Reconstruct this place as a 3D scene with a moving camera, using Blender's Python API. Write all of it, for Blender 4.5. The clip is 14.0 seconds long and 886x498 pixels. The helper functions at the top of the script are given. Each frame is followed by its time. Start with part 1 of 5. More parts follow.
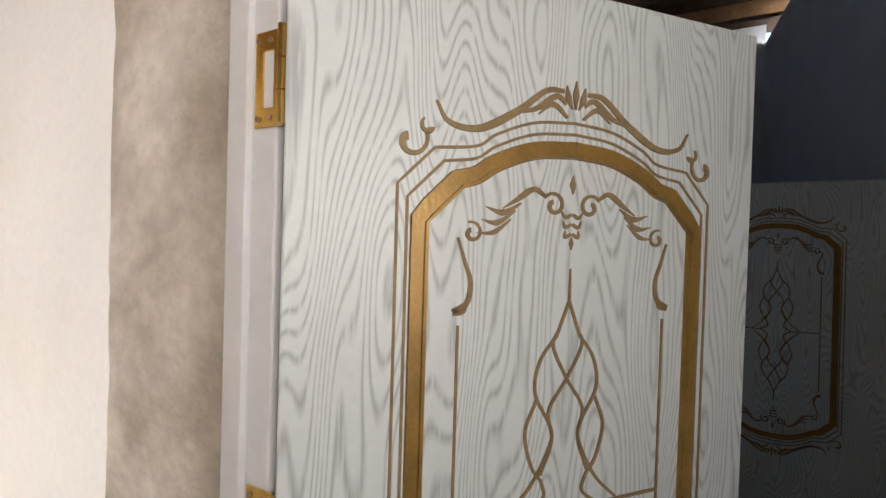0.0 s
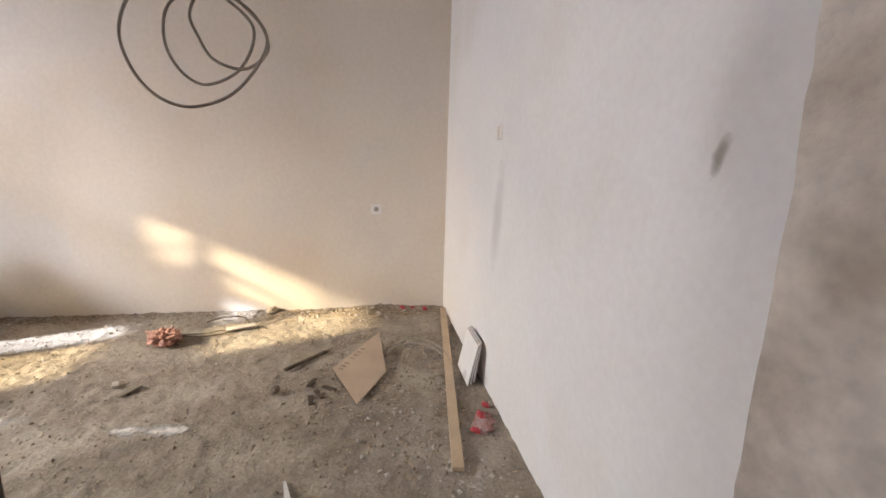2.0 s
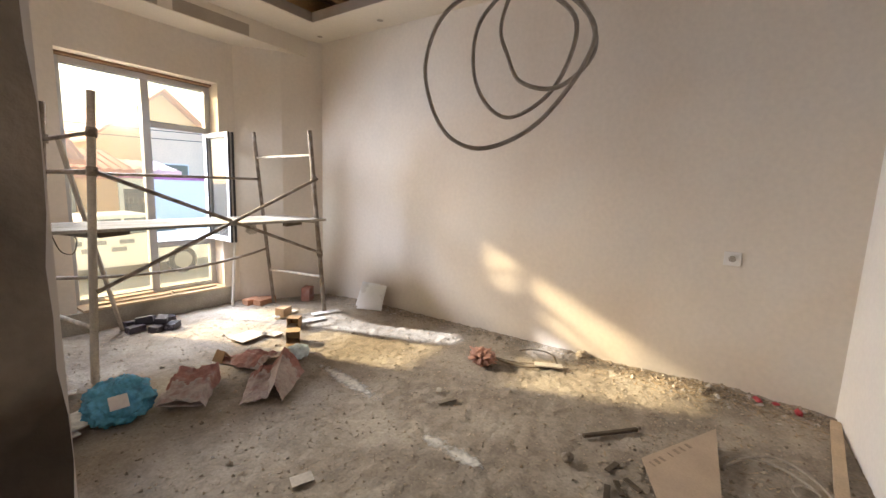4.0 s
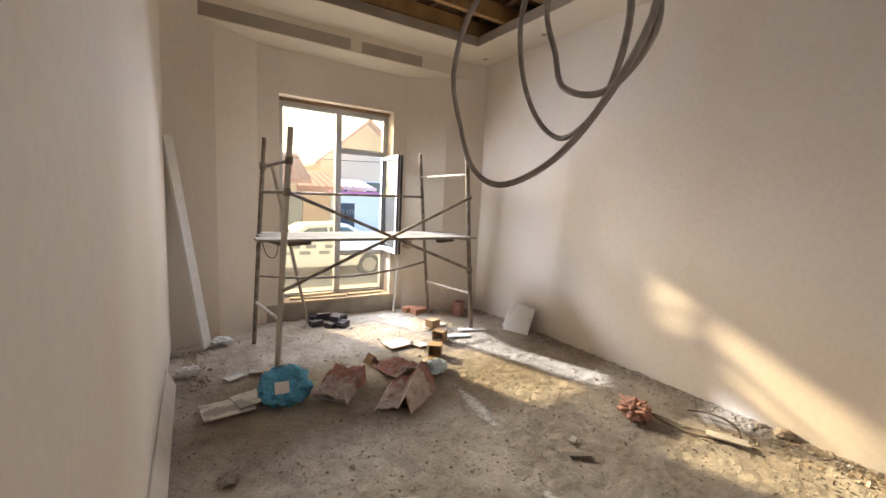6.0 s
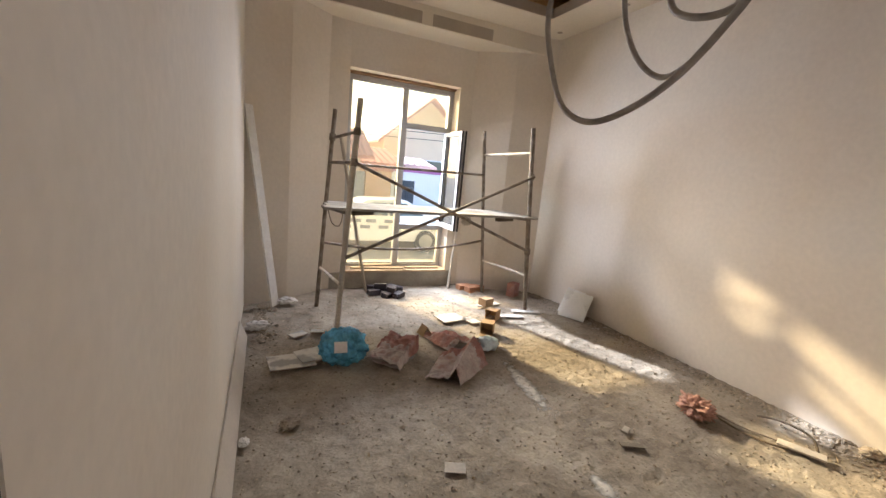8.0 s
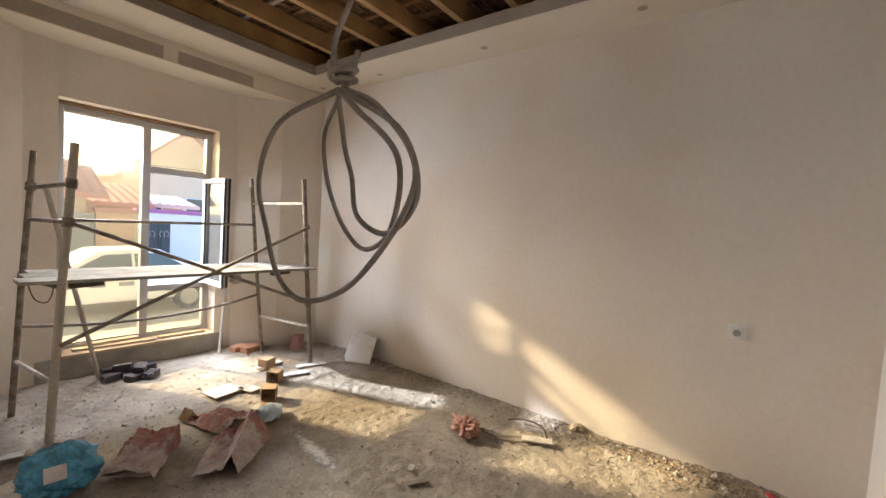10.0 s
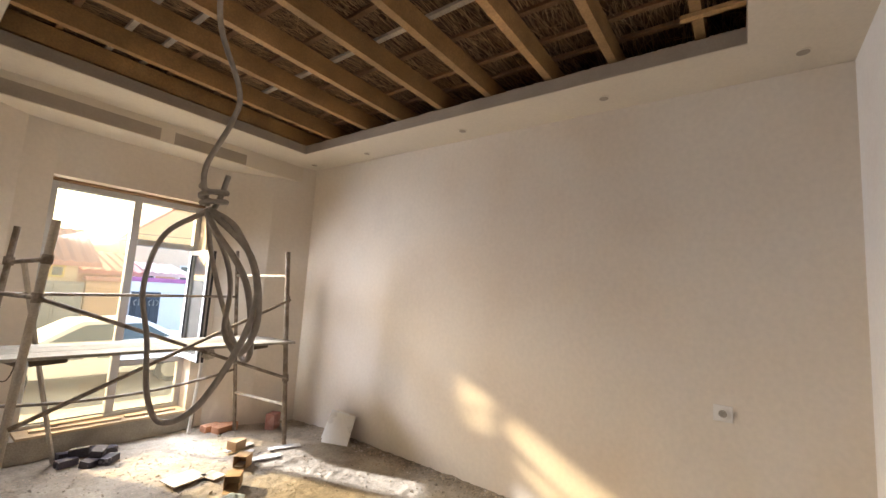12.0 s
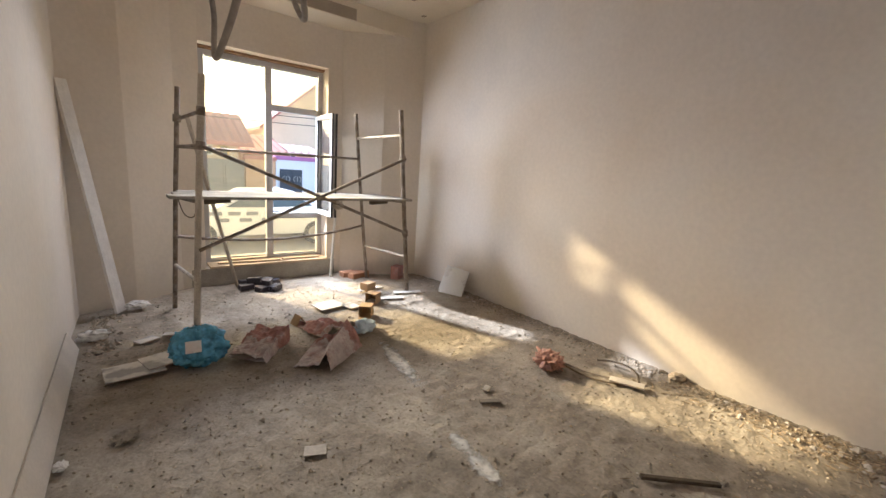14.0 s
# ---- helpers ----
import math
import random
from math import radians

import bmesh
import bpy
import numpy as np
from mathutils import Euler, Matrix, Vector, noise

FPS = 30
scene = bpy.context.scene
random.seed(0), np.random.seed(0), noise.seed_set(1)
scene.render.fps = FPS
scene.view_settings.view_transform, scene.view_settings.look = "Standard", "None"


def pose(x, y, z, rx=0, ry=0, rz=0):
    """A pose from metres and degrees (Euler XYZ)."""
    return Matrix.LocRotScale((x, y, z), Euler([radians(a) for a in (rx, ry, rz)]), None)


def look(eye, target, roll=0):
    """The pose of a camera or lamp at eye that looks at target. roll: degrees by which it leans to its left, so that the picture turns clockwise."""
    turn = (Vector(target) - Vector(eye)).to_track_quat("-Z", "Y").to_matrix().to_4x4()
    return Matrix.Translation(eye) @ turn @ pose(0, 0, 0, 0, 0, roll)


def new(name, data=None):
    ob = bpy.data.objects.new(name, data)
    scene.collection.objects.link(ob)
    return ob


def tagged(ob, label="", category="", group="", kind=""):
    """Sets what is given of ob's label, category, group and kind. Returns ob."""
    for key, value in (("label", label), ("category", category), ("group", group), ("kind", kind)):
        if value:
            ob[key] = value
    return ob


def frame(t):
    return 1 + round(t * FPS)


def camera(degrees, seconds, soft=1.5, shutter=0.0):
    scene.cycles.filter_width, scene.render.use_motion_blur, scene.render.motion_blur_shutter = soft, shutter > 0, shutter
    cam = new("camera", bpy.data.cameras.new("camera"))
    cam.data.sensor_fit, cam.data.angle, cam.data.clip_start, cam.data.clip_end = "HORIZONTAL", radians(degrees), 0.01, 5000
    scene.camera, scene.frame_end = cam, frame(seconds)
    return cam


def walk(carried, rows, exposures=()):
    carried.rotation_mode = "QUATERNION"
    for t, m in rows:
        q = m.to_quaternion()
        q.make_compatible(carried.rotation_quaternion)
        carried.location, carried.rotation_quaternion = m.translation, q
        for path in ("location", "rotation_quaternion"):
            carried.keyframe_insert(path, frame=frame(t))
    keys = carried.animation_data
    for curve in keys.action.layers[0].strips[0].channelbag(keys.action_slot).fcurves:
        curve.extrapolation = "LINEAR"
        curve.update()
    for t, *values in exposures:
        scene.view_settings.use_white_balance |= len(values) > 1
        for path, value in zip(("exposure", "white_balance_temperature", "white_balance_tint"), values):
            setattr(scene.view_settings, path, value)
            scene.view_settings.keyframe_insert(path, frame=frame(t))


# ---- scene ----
cam = camera(94.5, 14.0)
PATH = [
    (0, (-0.018, 0.044, 1.502), (-0.902, 1.838, 1.474), 1.7),
    (0.5, (-0.107, -0.013, 1.399), (-1.186, 1.661, 1.215), 1.4),
    (1, (-0.162, -0.058, 1.355), (-1.420, 1.458, 1.011), 1.5),
    (1.1, (-0.174, -0.071, 1.357), (-1.470, 1.407, 0.991), 1.8),
    (1.5, (-0.237, -0.088, 1.348), (-1.860, 1.019, 0.976), 1.5),
    (2, (-0.389, -0.059, 1.296), (-2.324, 0.286, 0.927), 1.7),
    (2.5, (-0.472, 0.014, 1.286), (-2.381, -0.419, 0.878), 3.5),
    (3, (-0.521, -0.054, 1.296), (-2.350, -0.746, 0.873), 4.5),
    (3.5, (-0.581, -0.090, 1.348), (-2.391, -0.871, 1.012), 3.9),
    (4, (-0.750, -0.104, 1.343), (-2.391, -1.211, 1.059), 2.1),
    (4.2, (-0.847, -0.097, 1.336), (-2.395, -1.329, 1.050), 1.7),
    (6.5, (-1.003, -0.068, 1.395), (-1.930, -1.820, 1.131), 3.3),
    (7, (-0.997, -0.076, 1.354), (-1.725, -1.912, 1.041), 3.7),
    (7.2, (-0.992, -0.078, 1.338), (-1.660, -1.933, 1.008), 3.8),
    (9.3, (-0.970, -0.072, 1.348), (-2.385, -1.444, 1.013), 6.3),
    (9.5, (-0.979, -0.062, 1.383), (-2.479, -1.345, 1.063), 5.5),
    (10, (-1.006, -0.009, 1.495), (-2.613, -1.195, 1.389), 3.6),
    (10.3, (-1.013, 0.014, 1.559), (-2.637, -1.152, 1.648), 3.3),
    (10.5, (-0.996, 0.063, 1.591), (-2.595, -1.115, 1.820), 3.3),
    (11, (-0.985, 0.111, 1.637), (-2.539, -1.049, 2.126), 4.3),
    (11.5, (-1.018, 0.119, 1.623), (-2.564, -1.061, 2.093), 4.6),
    (12, (-1.086, 0.108, 1.557), (-2.683, -1.078, 1.777), 3.6),
    (12.5, (-1.091, 0.072, 1.426), (-2.732, -1.064, 1.300), 2.9),
    (13, (-1.107, 0.124, 1.390), (-2.674, -1.066, 1.032), 1.8),
    (13.5, (-1.135, 0.114, 1.336), (-2.546, -1.240, 0.916), 2.1),
    (14, (-1.195, 0.081, 1.307), (-2.417, -1.458, 0.938), 3.8),
]
walk(cam, [(t, look(eye, target, roll)) for t, eye, target, roll in PATH],
     exposures=[(0.0, 3.82, 6250, 11), (0.5, 3.58, 6200, 12), (1.0, 3.34, 6150, 12), (1.5, 3.3, 5850, 13), (2.2, 3.15, 5850, 13), (3.0, 2.98, 6150, 12), (3.6, 3.0, 6150, 12), (4.2, 2.92, 6050, 12),
                (7.0, 2.8, 6150, 12), (10.0, 2.72, 6150, 12), (10.5, 2.85, 6200, 12), (11.0, 3.0, 6600, 12), (11.5, 3.15, 6650, 12), (12.0, 2.98, 6400, 12), (12.5, 2.78, 6150, 12), (14.0, 2.73, 6050, 12)])

# ---- daylight ----
SUN_WAY = Vector((-0.355, 1.0, -0.475)).normalized()
world = bpy.data.worlds.new("sky")
scene.world = world
world.use_nodes = True
sky = world.node_tree.nodes.new("ShaderNodeTexSky")
sky.sky_type = 'NISHITA'
sky.sun_disc = False
sky.sun_elevation = math.asin(-SUN_WAY.z)
sky.sun_rotation = math.atan2(-SUN_WAY.x, -SUN_WAY.y)
sky.air_density, sky.dust_density = 1.0, 1.5
back = world.node_tree.nodes["Background"]
back.inputs["Strength"].default_value = 0.080
world.node_tree.links.new(sky.outputs["Color"], back.inputs["Color"])

sun = new("sun", bpy.data.lights.new("sun", 'SUN'))
sun.data.energy, sun.data.angle, sun.data.color = 2.25, radians(1.8), (0.97, 0.985, 1.0)
sun.matrix_world = look(-SUN_WAY * 30, (0, 0, 0))


# daylight of the bright sky entering by the upper light of the tall window
glow = new("window_daylight", bpy.data.lights.new("window_daylight", 'AREA'))
glow.data.shape, glow.data.size, glow.data.size_y = 'RECTANGLE', 0.55, 0.48
glow.data.spread = radians(132)
glow.data.energy, glow.data.color = 8.6, (0.88, 0.90, 1.0)
glow.matrix_world = look((-2.235, -4.93, 2.07), (-3.1, -1.6, -0.1))

# daylight of the open sky above the street, falling in steeply by the same window
high = new("street_daylight", bpy.data.lights.new("street_daylight", 'AREA'))
high.data.shape, high.data.size, high.data.size_y = 'RECTANGLE', 1.7, 1.0
high.data.spread = radians(130)
high.data.energy, high.data.color = 48.0, (0.84, 0.90, 1.0)
high.matrix_world = look((-2.30, -5.95, 2.95), (-2.9, -2.9, 0.7))

# area lamp added in an unseen side opening of the hall to brighten the door
side = new("hall_fill", bpy.data.lights.new("hall_fill", 'AREA'))
side.data.shape, side.data.size, side.data.size_y = 'RECTANGLE', 0.66, 0.70
side.data.spread = radians(105)
side.data.energy, side.data.color = 0.72, (1.0, 0.89, 0.76)
side.matrix_world = look((0.965, -0.75, 1.66), (-0.9, 0.25, 1.95))

# ---- materials ----
def material(name, color, rough=0.8, metal=0.0, spread=0.12, scale=3.0, fine=60.0, bump=0.15, depth=0.01,
             second=None, mix_scale=1.5, mix_low=0.45, mix_high=0.65, piece=0.0, specular=0.4):
    """A procedural surface: base colour varied at two scales, an optional second colour in patches, fine relief."""
    m = bpy.data.materials.new(name)
    m.use_nodes = True
    nt = m.node_tree
    bsdf = nt.nodes["Principled BSDF"]
    bsdf.inputs["Roughness"].default_value = rough
    bsdf.inputs["Metallic"].default_value = metal
    bsdf.inputs["Specular IOR Level"].default_value = specular
    geo = nt.nodes.new("ShaderNodeNewGeometry")

    def tex(s, detail=5.0):
        n = nt.nodes.new("ShaderNodeTexNoise")
        n.inputs["Scale"].default_value, n.inputs["Detail"].default_value = s, detail
        nt.links.new(geo.outputs["Position"], n.inputs["Vector"])
        return n

    def ramp(src, a, b):
        n = nt.nodes.new("ShaderNodeMapRange")
        n.inputs["From Min"].default_value, n.inputs["From Max"].default_value = a, b
        nt.links.new(src, n.inputs["Value"])
        return n.outputs["Result"]

    def mixc(fac, a, b, kind='MIX'):
        n = nt.nodes.new("ShaderNodeMix")
        n.data_type, n.blend_type = 'RGBA', kind
        for sock, v in ((n.inputs[0], fac), (n.inputs[6], a), (n.inputs[7], b)):
            if isinstance(v, (float, int)):
                sock.default_value = v
            elif isinstance(v, tuple):
                sock.default_value = (*v[:3], 1)
            else:
                nt.links.new(v, sock)
        return n.outputs[2]

    col = mixc(ramp(tex(scale).outputs["Fac"], 0.3, 0.7), tuple(c * (1 - spread) for c in color), tuple(min(1, c * (1 + spread)) for c in color))
    if second:
        col = mixc(ramp(tex(mix_scale, 8.0).outputs["Fac"], mix_low, mix_high), col, second)
    grain = tex(fine, 6.0)
    g = ramp(grain.outputs["Fac"], 0.3, 0.7)
    n = nt.nodes.new("ShaderNodeMapRange")
    n.inputs["To Min"].default_value, n.inputs["To Max"].default_value = 1 - spread * 0.7, 1 + spread * 0.7
    nt.links.new(g, n.inputs["Value"])
    cmb = nt.nodes.new("ShaderNodeCombineColor")
    for i in range(3):
        nt.links.new(n.outputs["Result"], cmb.inputs[i])
    col = mixc(1.0, col, cmb.outputs[0], 'MULTIPLY')
    if piece:
        info = nt.nodes.new("ShaderNodeObjectInfo")
        hsv = nt.nodes.new("ShaderNodeHueSaturation")
        pr = nt.nodes.new("ShaderNodeMapRange")
        pr.inputs["To Min"].default_value, pr.inputs["To Max"].default_value = 1 - piece, 1 + piece
        add = nt.nodes.new("ShaderNodeMath")
        add.operation = 'ADD'
        nt.links.new(info.outputs["Random"], add.inputs[0])
        nt.links.new(geo.outputs["Random Per Island"], add.inputs[1])
        half = nt.nodes.new("ShaderNodeMath")
        half.operation = 'FRACT'
        nt.links.new(add.outputs[0], half.inputs[0])
        nt.links.new(half.outputs[0], pr.inputs["Value"])
        nt.links.new(pr.outputs["Result"], hsv.inputs["Value"])
        nt.links.new(col, hsv.inputs["Color"])
        col = hsv.outputs["Color"]
    nt.links.new(col, bsdf.inputs["Base Color"])
    if bump:
        b = nt.nodes.new("ShaderNodeBump")
        b.inputs["Strength"].default_value, b.inputs["Distance"].default_value = bump, depth
        nt.links.new(grain.outputs["Fac"], b.inputs["Height"])
        nt.links.new(b.outputs["Normal"], bsdf.inputs["Normal"])
    return m


def pane_glass(name, tint, dust=0.0, gloss=0.06):
    """Thin window glass: lets light through tinted, reflects a little, with a film of dust."""
    m = bpy.data.materials.new(name)
    m.use_nodes = True
    nt = m.node_tree
    nt.nodes.remove(nt.nodes["Principled BSDF"])
    out = nt.nodes["Material Output"]
    clear = nt.nodes.new("ShaderNodeBsdfTransparent")
    clear.inputs["Color"].default_value = (*tint, 1)
    shine = nt.nodes.new("ShaderNodeBsdfGlossy")
    shine.inputs["Roughness"].default_value = 0.02
    fres = nt.nodes.new("ShaderNodeFresnel")
    fres.inputs["IOR"].default_value = 1.45
    mix = nt.nodes.new("ShaderNodeMixShader")
    nt.links.new(fres.outputs[0], mix.inputs[0])
    nt.links.new(clear.outputs[0], mix.inputs[1])
    nt.links.new(shine.outputs[0], mix.inputs[2])
    film = nt.nodes.new("ShaderNodeBsdfTranslucent")
    film.inputs["Color"].default_value = (0.85, 0.80, 0.74, 1)
    noi = nt.nodes.new("ShaderNodeTexNoise")
    noi.inputs["Scale"].default_value = 3.0
    rng = nt.nodes.new("ShaderNodeMapRange")
    rng.inputs["To Min"].default_value, rng.inputs["To Max"].default_value = dust * 0.6, dust * 1.4
    nt.links.new(noi.outputs["Fac"], rng.inputs["Value"])
    last = nt.nodes.new("ShaderNodeMixShader")
    nt.links.new(rng.outputs[0], last.inputs[0])
    nt.links.new(mix.outputs[0], last.inputs[1])
    nt.links.new(film.outputs[0], last.inputs[2])
    nt.links.new(last.outputs[0], out.inputs["Surface"])
    return m


def veneer(name, pale, vein):
    """White stained ash veneer: long wavering grain with arched figure."""
    m = material(name, pale, rough=0.42, spread=0.04, fine=90, bump=0.05)
    nt = m.node_tree
    bsdf = nt.nodes["Principled BSDF"]
    co = nt.nodes.new("ShaderNodeTexCoord")
    mp = nt.nodes.new("ShaderNodeMapping")
    mp.inputs["Scale"].default_value = (1.0, 1.0, 0.17)
    nt.links.new(co.outputs["Object"], mp.inputs["Vector"])
    noi = nt.nodes.new("ShaderNodeTexNoise")
    noi.inputs["Scale"].default_value, noi.inputs["Detail"].default_value = 5.2, 2.2
    nt.links.new(mp.outputs[0], noi.inputs["Vector"])
    mul = nt.nodes.new("ShaderNodeMath")
    mul.operation = 'MULTIPLY'
    mul.inputs[1].default_value = 58.0
    nt.links.new(noi.outputs["Fac"], mul.inputs[0])
    fr = nt.nodes.new("ShaderNodeMath")
    fr.operation = 'PINGPONG'
    fr.inputs[1].default_value = 0.5
    nt.links.new(mul.outputs[0], fr.inputs[0])
    line = nt.nodes.new("ShaderNodeMapRange")
    line.inputs["From Min"].default_value, line.inputs["From Max"].default_value = 0.0, 0.26
    line.inputs["To Min"].default_value, line.inputs["To Max"].default_value = 1.0, 0.0
    nt.links.new(fr.outputs[0], line.inputs["Value"])
    pore = nt.nodes.new("ShaderNodeTexNoise")
    pore.inputs["Scale"].default_value = 220.0
    mp2 = nt.nodes.new("ShaderNodeMapping")
    mp2.inputs["Scale"].default_value = (1.0, 1.0, 0.05)
    nt.links.new(co.outputs["Object"], mp2.inputs["Vector"])
    nt.links.new(mp2.outputs[0], pore.inputs["Vector"])
    pr = nt.nodes.new("ShaderNodeMapRange")
    pr.inputs["From Min"].default_value, pr.inputs["From Max"].default_value = 0.26, 0.52
    nt.links.new(pore.outputs["Fac"], pr.inputs["Value"])
    fac = nt.nodes.new("ShaderNodeMath")
    fac.operation = 'MULTIPLY'
    nt.links.new(line.outputs[0], fac.inputs[0])
    nt.links.new(pr.outputs[0], fac.inputs[1])
    mix = nt.nodes.new("ShaderNodeMix")
    mix.data_type = 'RGBA'
    src = bsdf.inputs["Base Color"].links[0].from_socket
    nt.links.new(fac.outputs[0], mix.inputs[0])
    nt.links.new(src, mix.inputs[6])
    mix.inputs[7].default_value = (*vein, 1)
    nt.links.new(mix.outputs[2], bsdf.inputs["Base Color"])
    return m


PLASTER = material("putty_plaster", (0.74, 0.68, 0.60), 0.9, spread=0.05, scale=2.2, fine=30, bump=0.10, second=(0.64, 0.55, 0.45), mix_scale=1.1, mix_low=0.42, mix_high=0.78)
PLASTER_WHITE = material("white_putty_plaster", (0.80, 0.785, 0.765), 0.88, spread=0.04, scale=1.2, fine=45, bump=0.08, second=(0.74, 0.68, 0.61), mix_scale=1.1, mix_low=0.55, mix_high=0.85)
RAW = material("raw_cement_plaster", (0.53, 0.47, 0.405), 0.95, spread=0.15, scale=11, fine=45, bump=0.40, depth=0.012, second=(0.37, 0.31, 0.25), mix_scale=6, mix_low=0.46, mix_high=0.68)
# brown raw plaster, coloured darker to carry the shade of one doorway side
RAW_SHADED = material("shaded_brown_plaster", (0.27, 0.212, 0.155), 0.95, spread=0.28, scale=9, fine=28, bump=0.55, depth=0.014, second=(0.075, 0.055, 0.038), mix_scale=5.5, mix_low=0.44, mix_high=0.60)
HALLWALL = material("pale_blue_wall_paint", (0.60, 0.64, 0.73), 0.8, spread=0.06)
SCREED = material("dusty_screed", (0.284, 0.238, 0.184), 0.78, spread=0.24, scale=9, fine=60, bump=0.6, depth=0.010, second=(0.42, 0.368, 0.295), mix_scale=2.2, mix_low=0.46, mix_high=0.68, specular=0.5)
BOARD_CEIL = material("ceiling_plasterboard", (0.73, 0.66, 0.55), 0.9, spread=0.05, scale=1.3, fine=50, bump=0.06)
BOARD_GREY = material("grey_plasterboard", (0.38, 0.325, 0.26), 0.9, spread=0.08, scale=4, fine=80, bump=0.1)
CONCRETE = material("rough_concrete", (0.36, 0.33, 0.28), 0.95, spread=0.2, scale=5, fine=90, bump=0.4)
JOIST = material("sawn_pine", (0.42, 0.26, 0.115), 0.8, spread=0.22, scale=4, fine=70, bump=0.25, piece=0.2)
BATTEN = material("brown_batten", (0.24, 0.14, 0.075), 0.85, spread=0.25, scale=5, fine=60, bump=0.3, piece=0.25)
STRAW = material("dry_reed", (0.38, 0.255, 0.145), 0.85, spread=0.25, scale=12, fine=120, bump=0.2, piece=0.5)
STRAW_DARK = material("reed_backing", (0.16, 0.098, 0.058), 0.95, spread=0.4, scale=9, fine=60, bump=0.6)
FRAME_WHITE = material("white_door_frame_paint", (0.72, 0.71, 0.73), 0.5, spread=0.04, scale=5, fine=50, bump=0.05)
VENEER = veneer("white_ash_veneer", (0.70, 0.73, 0.73), (0.43, 0.455, 0.455))
GOLD = material("gold_stained_moulding", (0.30, 0.175, 0.042), 0.34, metal=0.25, spread=0.15, scale=25, fine=150, bump=0.1)
GROOVE = material("bronze_groove", (0.27, 0.185, 0.09), 0.6, spread=0.2, scale=30, fine=150, bump=0.1)
BRASS = material("polished_brass", (0.83, 0.56, 0.17), 0.25, metal=1.0, spread=0.08, scale=20, fine=120, bump=0.04)
DARK = material("dark_gap", (0.05, 0.045, 0.04), 0.9, spread=0.1)
PVC = material("grey_white_pvc", (0.46, 0.46, 0.465), 0.45, spread=0.05, scale=6, fine=60, bump=0.04)
RUBBER = material("black_gasket", (0.03, 0.03, 0.035), 0.6, spread=0.1)
GLASS = pane_glass("dusty_glass", (0.90, 0.80, 0.60), dust=0.018)
GLASS_SASH = pane_glass("sash_glass", (0.90, 0.92, 0.90), dust=0.05)
STEEL = material("rusty_scaffold_tube", (0.21, 0.165, 0.125), 0.65, metal=0.35, spread=0.3, scale=12, fine=90, bump=0.3, second=(0.33, 0.29, 0.25), mix_scale=14)
STEEL_WHITE = material("plaster_spattered_tube", (0.55, 0.50, 0.43), 0.8, spread=0.25, scale=18, fine=90, bump=0.3)
PLANK = material("weathered_plank", (0.47, 0.42, 0.35), 0.85, spread=0.2, scale=6, fine=80, bump=0.25)
PALE_WOOD = material("pale_planed_wood", (0.52, 0.40, 0.27), 0.75, spread=0.12, scale=6, fine=90, bump=0.15)
CABLE = material("grey_cable_sheath", (0.35, 0.30, 0.245), 0.6, spread=0.2, scale=20, fine=120, bump=0.15)


# ---- mesh helpers ----
def finish(bm, name, mat, parent=None, label="", smooth=False):
    bmesh.ops.recalc_face_normals(bm, faces=bm.faces[:])
    me = bpy.data.meshes.new(name)
    bm.to_mesh(me)
    bm.free()
    me.materials.append(mat)
    if smooth:
        for p in me.polygons:
            p.use_smooth = True
    ob = new(name, me)
    if parent:
        ob.parent = parent
    if label:
        ob["label"] = label
    return ob


def part(name, bm, mat, parent, label="", smooth=False):
    return finish(bm, name, mat, parent, label, smooth)


def empty(name, label, category, group="", kind="", at=None):
    ob = new(name)
    if at is not None:
        ob.matrix_world = at
    return tagged(ob, label, category, group, kind)


def box(bm, x0, x1, y0, y1, z0, z1, m=None, bevel=0.0):
    vs = bmesh.ops.create_cube(bm, size=1.0)["verts"]
    t = Matrix.Translation(((x0 + x1) / 2, (y0 + y1) / 2, (z0 + z1) / 2)) @ Matrix.Diagonal((abs(x1 - x0), abs(y1 - y0), abs(z1 - z0), 1))
    bmesh.ops.transform(bm, matrix=(m @ t) if m else t, verts=vs)
    if bevel:
        es = list({e for v in vs for e in v.link_edges})
        bmesh.ops.bevel(bm, geom=es, offset=bevel, segments=2, affect='EDGES', profile=0.6)
    return bm


def cube(x0, x1, y0, y1, z0, z1, bevel=0.0, m=None):
    return box(bmesh.new(), x0, x1, y0, y1, z0, z1, m, bevel)


def prism(bm, plan, z0, z1):
    lo = [bm.verts.new((x, y, z0)) for x, y in plan]
    hi = [bm.verts.new((x, y, z1)) for x, y in plan]
    bm.faces.new(lo)
    bm.faces.new(hi)
    for i in range(len(plan)):
        j = (i + 1) % len(plan)
        bm.faces.new((lo[i], lo[j], hi[j], hi[i]))
    return bm


def spline(points, n=10, closed=False):
    """Catmull-Rom through the control points."""
    pts = [Vector(p) for p in points]
    if closed:
        pts = [pts[-1]] + pts + pts[:2]
    else:
        pts = [pts[0] * 2 - pts[1]] + pts + [pts[-1] * 2 - pts[-2]]
    out = []
    for a, b, c, d in zip(pts, pts[1:], pts[2:], pts[3:]):
        for i in range(n):
            t = i / n
            out.append(0.5 * (2 * b + (c - a) * t + (2 * a - 5 * b + 4 * c - d) * t * t + (3 * b - a - 3 * c + d) * t ** 3))
    if not closed:
        out.append(pts[-2].copy())
    return out


